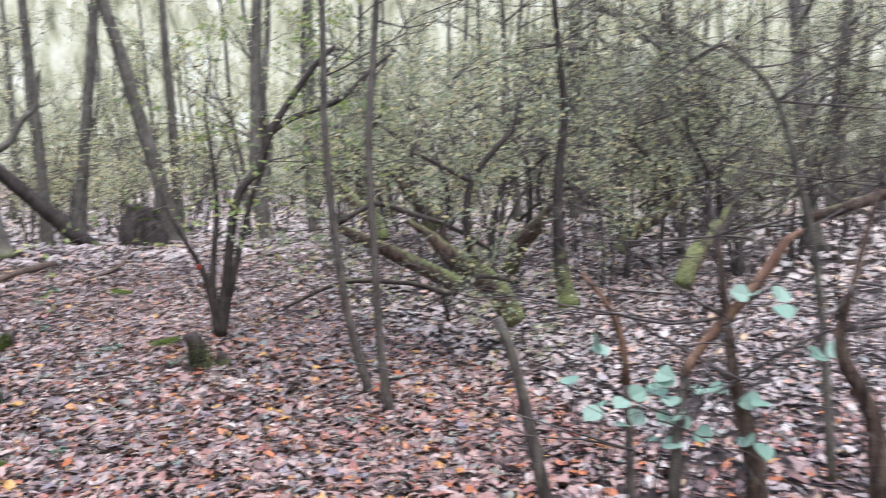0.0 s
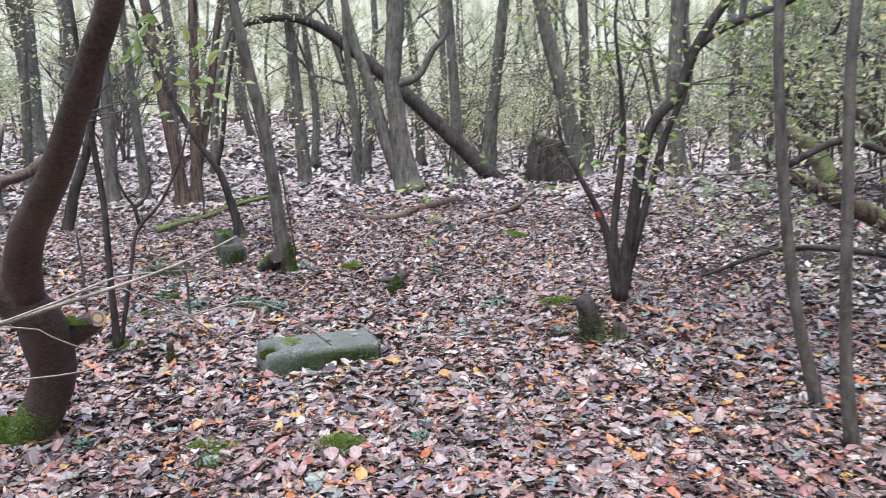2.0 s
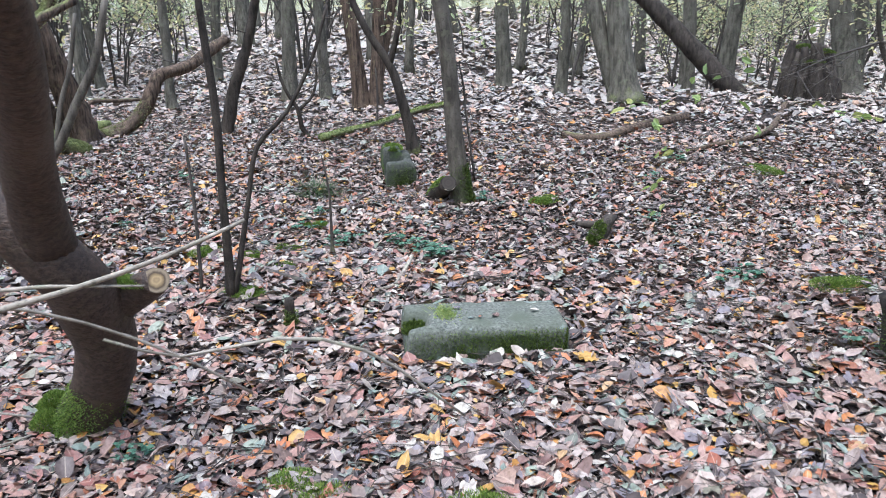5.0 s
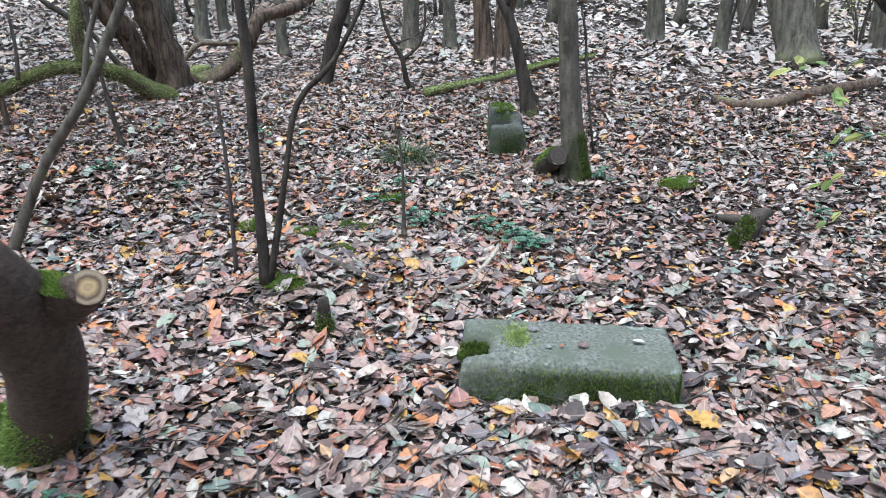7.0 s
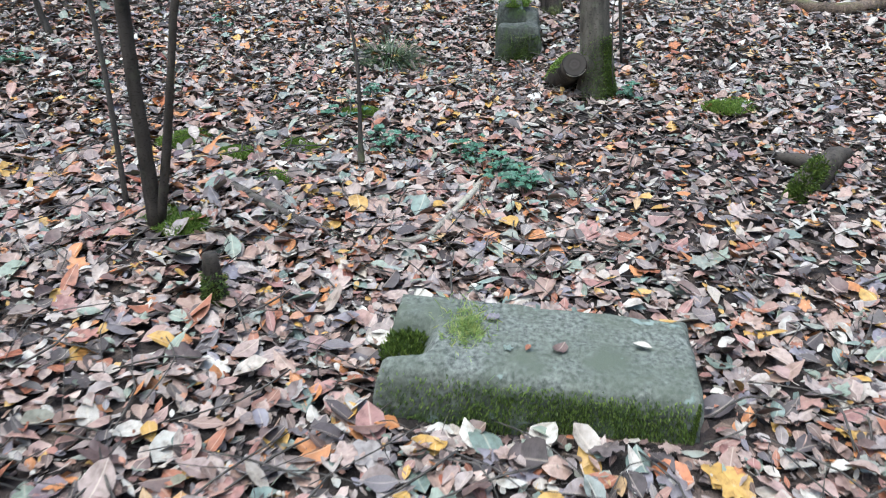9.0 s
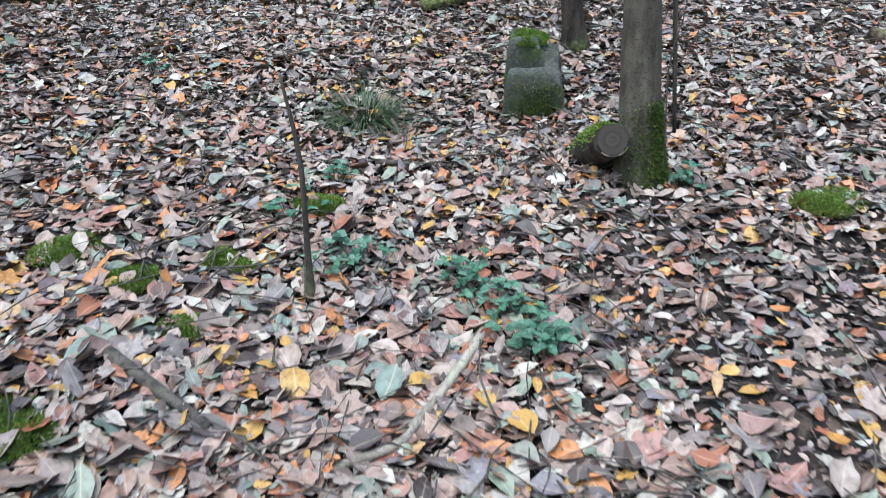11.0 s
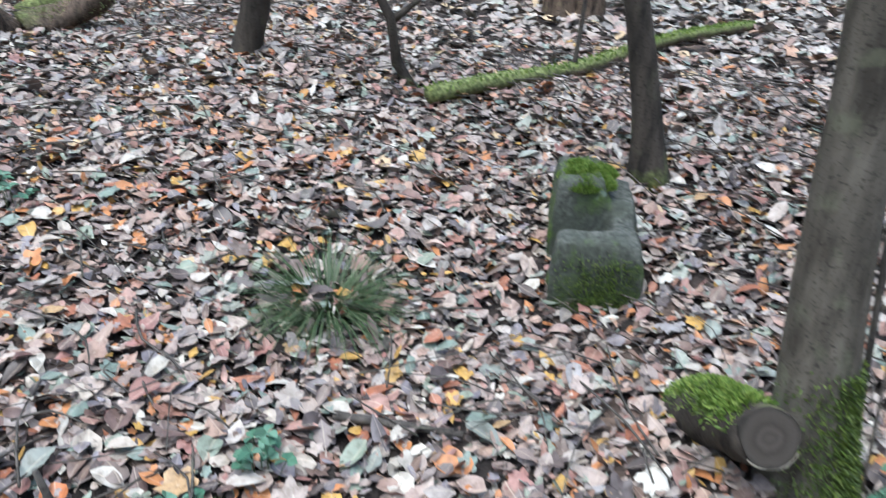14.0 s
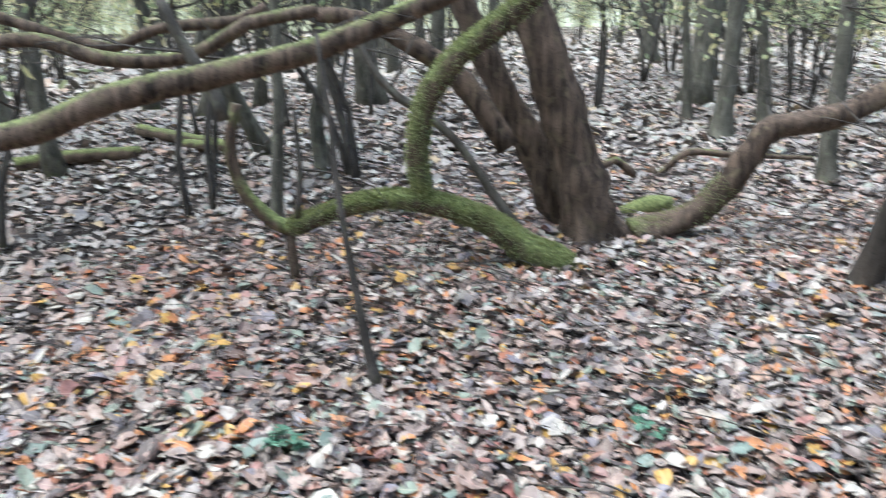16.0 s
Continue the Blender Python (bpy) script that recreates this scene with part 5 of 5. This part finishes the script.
def build_dry_brambles():
    for k, ax in enumerate(([(-1.33, 1.88, 0.18, 0.010), (-0.11, 1.84, 0.77, 0.009), (0.59, 1.79, 1.04, 0.008), (0.87, 1.80, 1.13, 0.008), (1.07, 1.79, 1.19, 0.007), (1.28, 1.83, 1.25, 0.005), (1.45, 1.87, 1.31, 0.004), (1.58, 1.90, 1.37, 0.003)], [(-1.33, 1.88, 0.18, 0.007), (-0.10, 1.84, 0.85, 0.006), (0.59, 1.79, 1.05, 0.005), (0.98, 1.77, 1.18, 0.004), (1.17, 1.81, 1.25, 0.004), (1.41, 1.86, 1.26, 0.002)], [(0.87, 1.80, 1.13, 0.003), (1.11, 1.80, 1.22, 0.003), (1.22, 1.93, 1.15, 0.003), (1.33, 2.05, 1.04, 0.003), (1.41, 2.17, 0.91, 0.003)], [(1.26, 1.93, 1.12, 0.003), (1.33, 2.05, 1.04, 0.003), (1.52, 2.09, 1.08, 0.004), (1.65, 2.22, 1.01, 0.004), (1.82, 2.36, 0.81, 0.003)], [(-0.02, 1.75, 0.78, 0.003), (0.53, 1.77, 0.88, 0.003), (0.80, 1.83, 0.88, 0.003), (0.99, 1.87, 0.89, 0.003), (1.09, 1.90, 0.92, 0.002)], [(0.03, 1.77, 1.03, 0.003), (0.75, 1.82, 1.08, 0.003), (0.90, 1.85, 1.03, 0.003), (0.99, 1.87, 0.98, 0.003), (1.10, 1.90, 0.96, 0.002)])):
        at = (ax[-1][0], ax[-1][1], float(ground_z(ax[-1][0], ax[-1][1])))
        t = empty("dry_stalk", at)
        part("stalk", tube(Shape(), moved(ax, at), 6, 0.08, 0.03).mesh("stalk", DRY_STEM), t)
        tagged(t, "long arching pale dry stalk beside the forked tree", "dry stalk", "dry stalks")


build_dry_brambles()


# ---- stones ----
def height_stone(name, w, d, top, nx, ny, moss, wobble=0.006, mat=None, skirt=0.26):
    """A worn block as a height field over w by d with steep skirts. top(u, v) and moss(u, v) take fractions."""
    s = Shape()
    for j in range(ny + 1):
        for i in range(nx + 1):
            u, v = i / nx, j / ny
            edge = min(u * w, (1 - u) * w, v * d, (1 - v) * d)
            x, y = u * w, v * d
            z = top(u, v) - 0.012 * math.exp(-edge / 0.007)
            q = noise.noise(Vector((x * 14, y * 14, z * 3)))
            z += wobble * q + 0.5 * wobble * noise.noise(Vector((x * 50, y * 50, 1)))
            s.v.append((x + wobble * noise.noise(Vector((y * 9, x * 9, 3))), y + wobble * noise.noise(Vector((x * 9, y * 9, 7))), z))
            s.g.append(moss(u, v))
    def idx(i, j):
        return j * (nx + 1) + i
    for j in range(ny):
        for i in range(nx):
            s.f.append((idx(i, j), idx(i + 1, j), idx(i + 1, j + 1), idx(i, j + 1)))
    ring = [idx(i, 0) for i in range(nx)] + [idx(nx, j) for j in range(ny)] + [idx(i, ny) for i in range(nx, 0, -1)] + [idx(0, j) for j in range(ny, 0, -1)]
    prev = ring
    for lev in range(1, 7):
        row = []
        for k in ring:
            x, y, z = s.v[k]
            t = lev / 6
            z2 = z * (1 - t) - 0.06 * t
            b = 0.012 * math.sin(math.pi * t) + wobble * 1.5 * noise.noise(Vector((x * 12, y * 12, z2 * 12 + 5)))
            cx, cy = w / 2, d / 2
            s.v.append((x + b * math.copysign(1, x - cx), y + b * math.copysign(1, y - cy), z2))
            s.g.append(s.g[k] + skirt + 0.1 * t)
            row.append(len(s.v) - 1)
        m = len(ring)
        for k in range(m):
            s.f.append((prev[k], row[k], row[(k + 1) % m], prev[(k + 1) % m]))
        prev = row
    return s.mesh(name, mat or STONE)


def build_slab():
    t = empty("fallen_stone_block", (1.082, 4.222, 0.0))
    t.rotation_euler = (radians(0.5), radians(1.6), radians(22))

    def top(u, v):
        z = 0.17 - 0.012 * max(0, 0.12 - v) / 0.12
        notch = 1 / (1 + math.exp(-(0.13 - u) * 90)) / (1 + math.exp(-(v - 0.2) * 60)) / (1 + math.exp(-(0.62 - v) * 60))
        low = max(0.0, (0.10 - u) / 0.10) * (v < 0.25)
        return z - 0.08 * notch - 0.02 * low
    part("block", height_stone("block", 0.785, 0.345, top, 64, 32, lambda u, v: -0.05), t)
    random.seed(31)
    part("moss", moss_tufts([(0.04, 0.15, 0.10), (0.05, 0.2, 0.11)], 0.06, 1400, 0.018).mesh("moss", MOSS, False), t, "moss cushion in the notch")
    s = Shape()
    for _ in range(900):
        a, q = random.uniform(0, 6.283), abs(random.gauss(0, 0.045))
        w = random.uniform(0, 6.283)
        blade(s, (0.20 + 0.8 * q * math.cos(a), 0.2 + 1.3 * q * math.sin(a), 0.168), (math.cos(w), math.sin(w), random.uniform(0.1, 1.2)), random.uniform(0.015, 0.035), 0.003)
    part("moss", s.mesh("moss", FRESH, False), t, "pale green tuft of moss on top")
    # Moss on the front, with extra blades standing in for shade.
    s = Shape()
    for _ in range(5200):
        x = min(0.775, abs(random.gauss(0.52, 0.22)))
        z = random.uniform(0.0, 0.165) * random.random() ** 0.25
        blade(s, (x, -0.010, z), (random.gauss(0, 0.4), -1, random.gauss(-0.3, 0.5)), 0.012, 0.005)
    part("moss", s.mesh("moss", MOSS, False), t, "dark green moss on the front face, thickened in place of shade")
    tagged(t, "weathered grey stone block lying in leaf litter, notched and mossy", "stone block")


build_slab()


def build_notched_stone():
    t = empty("notched_kerb_stone", (0.068, 6.89, 0.214))
    t.rotation_euler = (0, 0, radians(25))

    def top(u, v):
        """A low front block, a rim, a broken pocket and a higher back part."""
        z = 0.192
        back = 1 / (1 + math.exp(-(v - 0.44) * 60))
        z += back * (0.03 + 0.062 / (1 + math.exp((u - 0.62) * 40)))
        pocket = 1 / (1 + math.exp(-(0.64 - u) * 45)) / (1 + math.exp(-(v - 0.2) * 130)) / (1 + math.exp(-(0.44 - v) * 130))
        left = 1 / (1 + math.exp(-(0.10 - u) * 60)) / (1 + math.exp(-(v - 0.22) * 60)) / (1 + math.exp(-(0.44 - v) * 60))
        return z - 0.15 * pocket - 0.10 * left
    part("block", height_stone("block", 0.22, 0.42, top, 34, 56, lambda u, v: 0.14 + (0.1 if v > 0.44 and u < 0.7 else 0.0), 0.008, STONE_DARK, 0.12), t)
    random.seed(33)
    part("moss", moss_tufts([(0.07, 0.225, 0.262), (0.11, 0.25, 0.262), (0.09, 0.29, 0.275), (0.06, 0.335, 0.272), (0.12, 0.34, 0.262), (0.05, 0.275, 0.268), (0.09, 0.375, 0.26)], 0.05, 11000, 0.013, 0.6).mesh("moss", MOSS_BRIGHT, False), t, "bright yellow-green moss cushion on top")
    s = Shape()
    for _ in range(1700):
        x = 0.22 * random.random() ** 0.6
        z = random.uniform(-0.02, 0.17) * random.random() ** 0.5
        blade(s, (x, -0.010, z), (random.gauss(0, 0.4), -1, random.gauss(-0.3, 0.5)), 0.010, 0.0045)
    part("moss", s.mesh("moss", MOSS, False), t, "dark moss on the front face")
    tagged(t, "small notched kerb stone upright in leaf litter, covered in moss", "kerb stone")


build_notched_stone()


# ---- stumps, logs and sticks ----
def ground_axis(spots, r0, r1, lift=0.6):
    n = len(spots)
    return [(x, y, float(ground_z(x, y)) + lift * (r0 + (r1 - r0) * k / (n - 1)) + 0.02, r0 + (r1 - r0) * k / (n - 1)) for k, (x, y) in enumerate(spots)]


grown("mossy_log", "thin fallen log covered with bright green moss", "log", [Limb("log", ground_axis([(-0.86, 7.72), (-0.73, 8.03), (-0.55, 8.40), (-0.48, 8.85), (-0.38, 9.38), (-0.20, 10.18)], 0.035, 0.03, 0.9), BARK_ROUGH, 12, 0.3, 0.7, 0, "", 0.35)], lumps=0.12)
random.seed(35)
s = Shape()
for p in spline(ground_axis([(-0.86, 7.72), (-0.73, 8.03), (-0.55, 8.40), (-0.48, 8.85), (-0.38, 9.38), (-0.20, 10.18)], 0.035, 0.03, 0.9), 0.004):
    for _ in range(2):
        blade(s, (p[0] + random.gauss(0, 0.018), p[1] + random.gauss(0, 0.018), p[2] + 0.02), (random.gauss(0, 0.6), random.gauss(0, 0.6), 1), 0.02, 0.008)
tagged(new("log_moss", s.mesh("log_moss", MOSS_BRIGHT, False)), "bright green moss growing along a fallen log", "moss", kind="stuff")
lx, ly = [(-0.86, 7.72), (-0.73, 8.03), (-0.55, 8.40), (-0.48, 8.85), (-0.38, 9.38), (-0.20, 10.18)][2]
grown("bare_shoot", "short bare shoot beside the mossy log", "sapling", [Limb("stem", [(lx, ly, float(ground_z(lx, ly)), 0.012), (lx + 0.01, ly + 0.02, 0.75, 0.01), (lx, ly + 0.02, 1.02, 0.006)], BARK_TWIG, 7, 0.3)])
grown("half_buried_branch", "half-buried branch among leaves with mossy stubs", "branch", [Limb("branch", ground_axis([(1.30, 8.29), (1.62, 8.13), (2.03, 8.69), (2.40, 9.15)], 0.035, 0.05), BARK_ROUGH, 10, 0.2, 0.3)], lumps=0.15)
grown("half_buried_branch", "crooked grey branch lying on the leafy rise", "branch", [Limb("branch", ground_axis([(2.13, 7.54), (2.57, 8.12), (2.86, 8.36), (3.15, 8.87), (3.49, 10.68)], 0.012, 0.035), BARK_ROUGH, 10, 0.0, 0.3)], lumps=0.15)
grown("fallen_stick", "grey crooked stick lying among fallen leaves", "stick", [Limb("stick", ground_axis([(0.70, 5.53), (0.72, 5.37), (0.73, 5.12), (0.72, 5.04), (0.63, 4.88)], 0.016, 0.010), DRY_STEM, 8)])
for spots, r in (([(3.27, 2.78), (3.49, 3.39)], 0.013), ([(-0.10, 6.17), (0.16, 6.27)], 0.011), ([(0.00, 4.88), (0.36, 4.85)], 0.02), ([(3.17, 2.32), (3.50, 3.36)], 0.012)):
    grown("fallen_stick", "dark stick half hidden among fallen leaves", "stick", [Limb("stick", ground_axis(spots, r, r * 0.7), BARK_TWIG, 8)], "sticks")
grown("fallen_log", "dark mossy log lying under the boughs", "log", [Limb("log", ground_axis([(-7.69, 4.34), (-7.65, 4.71), (-7.20, 5.35), (-7.26, 5.75), (-6.79, 6.02), (-8.35, 5.45)][:3], 0.07, 0.06, 0.9), BARK_ROUGH, 12, 0.3, 0.8)], lumps=0.15)
grown("fallen_log", "mossy pale log beside a dark one", "log", [Limb("log", ground_axis([(-7.69, 4.34), (-7.65, 4.71), (-7.20, 5.35), (-7.26, 5.75), (-6.79, 6.02), (-8.35, 5.45)][3:6], 0.05, 0.06, 0.9), BARK_ROUGH, 12, 0.3, 0.8)], lumps=0.15)


def stump(name, at, r, h, lean, label, bark=BARK_DARK, moss=0.3, seed=1):
    random.seed(seed)
    x, y = at
    z = float(ground_z(x, y))
    t = empty(name, (x, y, z))
    a = [(0, 0, -0.05, r * 1.1), (lean[0] * 0.5, lean[1] * 0.5, h * 0.5, r), (lean[0], lean[1], h, r * 0.8)]
    part("stump_body", tube(Shape(), a, 14, 0.04, 0.3, moss=moss * 0.3, base_moss=moss, flare=0.3).mesh("stump_body", bark), t)
    part("moss", trunk_moss(a, h * 0.9, 1800, 0.013, (3.5, 6.6)).mesh("moss", MOSS, False), t)
    return tagged(t, label, "stump")


stump("rotten_stump", [(3.33, 4.59), (3.49, 4.57)][0], 0.075, 0.30, (-0.09, 0.0), "rotten leaning stump with moss on one side", seed=41)
stump("rotten_stump", [(3.33, 4.59), (3.49, 4.57)][1], 0.055, 0.10, (0.02, 0.0), "low dark stump beside a leaning one", seed=42)


def broken_stump(x, y):
    """A broad decayed stump: upright splinters of uneven height in a ring."""
    random.seed(43)
    z = float(ground_z(x, y))
    t = empty("mossy_stump", (x, y, z))
    for k in range(13):
        a = 2 * math.pi * k / 13
        rad = 0.25 * random.uniform(0.7, 1.1)
        h = random.uniform(0.35, 0.75)
        px, py = rad * math.cos(a), rad * 0.8 * math.sin(a)
        w = random.uniform(0.06, 0.11)
        part("splinter", tube(Shape(), [(px * 1.25, py * 1.25, -0.05, w * 1.2), (px, py, h * 0.6, w), (px * 0.9 + random.gauss(0, 0.03), py * 0.9, h, w * 0.5)], 9, 0.06, 0.2, moss=0.08, top_moss=0.5).mesh("splinter", BARK_DARK), t)
    tw = Shape()
    for k in range(14):
        twigs(tw, (random.gauss(0.2, 0.15), random.gauss(-0.2, 0.1), random.uniform(0.2, 0.6)), (random.gauss(0.3, 0.8), random.gauss(-0.4, 0.6), random.gauss(-0.3, 0.3)), 0.5, 0.006, 1, None, 0.05, 0.1)
    part("twig_spray", tw.mesh("twig_spray", BARK_TWIG), t)
    part("moss", moss_tufts([(-0.1, 0, 0.6), (0.12, -0.05, 0.55), (0.0, -0.2, 0.45)], 0.12, 2500, 0.02).mesh("moss", MOSS, False), t)
    tagged(t, "broad broken mossy stump with dead twigs on the rise", "stump")


broken_stump(3.83, 11.5)
stump("small_stump", (0.40, 4.365), 0.026, 0.17, (0.0, 0.0), "small mossy peg of a stump", seed=44)


def dead_root():
    """A gnarled root end rising from the leaves, mossy on its lower half."""
    z = float(ground_z(1.80, 5.96))
    t = empty("dead_root", (1.80, 5.96, z))
    random.seed(47)
    a = [(-0.02, -0.02, -0.04, 0.034), (0.01, 0.06, 0.03, 0.045), (0.045, 0.16, 0.075, 0.050), (0.085, 0.25, 0.105, 0.044), (0.12, 0.31, 0.11, 0.022)]
    part("root_body", tube(Shape(), a, 16, 0.02, 0.55, moss=-0.1, base_moss=0.3).mesh("root_body", BARK_DARK), t)
    part("root_arm", tube(Shape(), [(0.04, 0.2, 0.07, 0.03), (-0.08, 0.27, 0.06, 0.024), (-0.22, 0.30, 0.03, 0.016), (-0.3, 0.28, 0.0, 0.01)], 9, 0.03, 0.4).mesh("root_arm", BARK_DARK), t)
    m = Shape()
    rows = spline(a[:3], 0.006)
    for _ in range(2600):
        r = rows[int(len(rows) * random.random())]
        d = Vector((random.gauss(0, 0.7), random.gauss(-0.3, 0.5), abs(random.gauss(0.6, 0.5)))).normalized()
        blade(m, Vector(r[:3]) + d * r[3] * 0.98, d + Vector((random.gauss(0, 0.5), random.gauss(0, 0.5), random.gauss(0, 0.4))), random.uniform(0.01, 0.022), 0.007)
    part("moss", m.mesh("moss", MOSS, False), t, "dark green moss on the lower half")
    tagged(t, "dark gnarled root end with green moss, poking from leaves", "root")


dead_root()


# ---- moss, grass and herbs on the floor ----
def floor_moss(x, y, r, seed):
    random.seed(seed)
    z = float(ground_z(x, y))
    t = empty("moss_patch", (x, y, z))
    part("cushion", moss_tufts([(random.gauss(0, r * 0.4), random.gauss(0, r * 0.4), 0.02) for _ in range(3)], r, 4200, 0.013, 0.3).mesh("cushion", MOSS_BRIGHT, False), t)
    tagged(t, "low green moss cushion among fallen leaves", "moss", "moss patches")


for k, (x, y) in enumerate([(-0.57, 5.19), (-0.26, 5.17), (0.01, 4.60), (-0.10, 5.81), (-0.13, 5.41), (0.03, 5.10)]):
    floor_moss(x, y, (0.10, 0.06, 0.09, 0.06, 0.05, 0.05)[k], 60 + k)
for k, (x, y) in enumerate([(1.71, 3.13), (1.02, 3.05), (3.17, 5.27), (1.41, 6.60), (2.98, 7.66)]):
    floor_moss(x, y, (0.13, 0.10, 0.12, 0.10, 0.12)[k], 70 + k)


def grass_tuft(x, y, seed):
    random.seed(seed)
    t = empty("grass_tuft", (x, y, float(ground_z(x, y))))
    for i in range(600):
        if i % 30 == 0:
            s = Shape()
        a = random.uniform(0, 6.283)
        q = 0.08 * math.sqrt(random.random())
        out = random.uniform(0.5, 3.2)
        ln = random.uniform(0.12, 0.27)
        p, d = Vector((q * math.cos(a), q * math.sin(a), 0)), Vector((out * math.cos(a), out * math.sin(a), 1.2)).normalized()
        side = d.cross(Vector((0, 0, 1))).normalized() * 0.0026
        k = len(s.v)
        for j in range(5):
            w = 1 - j / 4.2
            s.v.extend([tuple(p - side * w), tuple(p + side * w)])
            s.g.extend([0, 0])
            p = p + d * ln / 4
            d = (d + Vector((0, 0, -0.33))).normalized()
        s.f.extend([(k + 2 * j, k + 2 * j + 1, k + 2 * j + 3, k + 2 * j + 2) for j in range(4)])
        if i % 30 == 29:
            part("grass_clump", s.mesh("grass_clump", GRASS, False), t)
    tagged(t, "dark green grass tuft with drooping blades", "grass tuft")


grass_tuft(*[(-0.38, 6.50)][0], 81)


def herb(x, y, spread, n, seed, name="ground_herb", label="creeping herb with small round green leaflets"):
    random.seed(seed)
    t = empty(name, (x, y, float(ground_z(x, y))))
    st, lv = Shape(), Shape()
    for k in range(n):
        a = random.uniform(0, 6.283)
        q = spread * math.sqrt(random.random())
        p = Vector((q * math.cos(a), q * math.sin(a), random.uniform(0.03, 0.09)))
        tube(st, [(p.x * 0.6, p.y * 0.6, 0, 0.0016), (p.x * 0.8, p.y * 0.8, p.z * 0.6, 0.0014), (*p, 0.001)], 4, 0.2, 0)
        for i in range(3):
            b = a + i * 2.1
            blade(lv, p, (math.cos(b), math.sin(b), 0.1), random.uniform(0.018, 0.034), 0.026, (random.gauss(0, 0.3), random.gauss(0, 0.3), 1))
    part("stalk_spray", st.mesh("stalk_spray", GRASS), t)
    part("leaflet_spray", lv.mesh("leaflet_spray", HERB, False), t)
    tagged(t, label, "herb", "ground herbs")


for k, (x, y) in enumerate([(0.65, 5.66), (0.80, 5.57), (0.87, 5.53), (0.53, 5.71), (0.21, 5.59), (-0.12, 5.73)]):
    herb(x, y, (0.11, 0.10, 0.08, 0.10, 0.13, 0.11)[k], (20, 22, 18, 14, 14, 11)[k], 90 + k)
rng_h = random.Random(6)
for k in range(16):
    x, y = rng_h.uniform(-2, 3.2), rng_h.uniform(2.6, 8.2)
    if math.hypot(x - 1.4, y - 4.6) > 0.75:
        herb(x, y, rng_h.uniform(0.05, 0.1), rng_h.randint(6, 12), 110 + k)


def litter_twigs():
    """Fine broken twigs strewn over the leaves."""
    random.seed(120)
    s = Shape()
    for _ in range(3800):
        x, y = random.uniform(-4.5, 5.5), random.uniform(1.5, 9)
        a, ln = random.uniform(0, 6.283), random.uniform(0.08, 0.4)
        z = float(ground_z(x, y)) + 0.03
        dx, dy = math.cos(a) * ln / 2, math.sin(a) * ln / 2
        r = random.uniform(0.0012, 0.0035)
        tube(s, [(x - dx, y - dy, z, r), (x + random.gauss(0, 0.02), y + random.gauss(0, 0.02), z + 0.02, r), (x + dx, y + dy, z + random.uniform(-0.01, 0.04), r * 0.6)], 4, 0.3, 0)
    tagged(new("litter_twigs", s.mesh("litter_twigs", BARK_TWIG)), "fine dead twigs strewn over the fallen leaves", "twig_spray", kind="stuff")


litter_twigs()


# ---- single large leaves on the floor beside the path ----
def single_leaves():
    meshes = []
    for k, (v, f, rib) in enumerate(FINE):
        me = bpy.data.meshes.new("fallen_leaf")
        me.from_pydata(v, [], f)
        a = me.attributes.new("rib", "FLOAT", "POINT")
        a.data.foreach_set("value", rib)
        me.polygons.foreach_set("use_smooth", [True] * len(me.polygons))
        me.materials.append(LITTER_ONE)
        meshes.append(me)
    rnd = random.Random(130)
    for _ in range(290):
        x, y = rnd.uniform(-1.2, 2.0), rnd.uniform(3.2, 7.2)
        if 0.9 < x < 1.9 and 4.1 < y < 4.95 or math.hypot(x - 0.12, y - 7.0) < 0.3:
            continue
        ob = new("fallen_leaf", rnd.choice(meshes))
        ob.parent = GROUND
        z = float(ground_z(x, y)) + rnd.uniform(0.022, 0.04)
        sz = rnd.uniform(0.06, 0.105) * (1 - 0.25 * float(carve((y - 4.8) / 1.6)))
        ob.matrix_basis = pose(x, y, z, rnd.gauss(0, 10), rnd.gauss(0, 10), rnd.uniform(0, 360)) @ Matrix.Diagonal((sz, sz, sz * rnd.choice((1, 1, -1)), 1))


single_leaves()


def slab_leaves():
    """A few small dry leaves lying on the stone block."""
    rnd = random.Random(140)
    for u, v, sz in ((0.32, 0.10, 0.03), (0.37, 0.11, 0.03), (0.45, 0.12, 0.05), (0.27, 0.24, 0.045), (0.66, 0.17, 0.05), (0.33, 0.37, 0.02)):
        c, q = math.cos(radians(23)), math.sin(radians(23))
        k = rnd.randrange(len(TEMPLATES))
        v0, f0, rib = TEMPLATES[k]
        me = bpy.data.meshes.new("dry_leaf")
        me.from_pydata(v0, [], f0)
        me.attributes.new("rib", "FLOAT", "POINT").data.foreach_set("value", rib)
        me.materials.append(LITTER_ONE)
        ob = new("dry_leaf", me)
        low = min(p[2] for p in v0) * sz
        ob.matrix_basis = pose(1.082 + u * c - v * q, 4.222 + u * q + v * c, 0.178 - 0.028 * u - low, 0, 0, rnd.uniform(0, 360)) @ Matrix.Diagonal((sz, sz, sz, 1))
        tagged(ob, "small dry curled leaf lying on the stone block", "leaf", "leaves on the stone block")


slab_leaves()
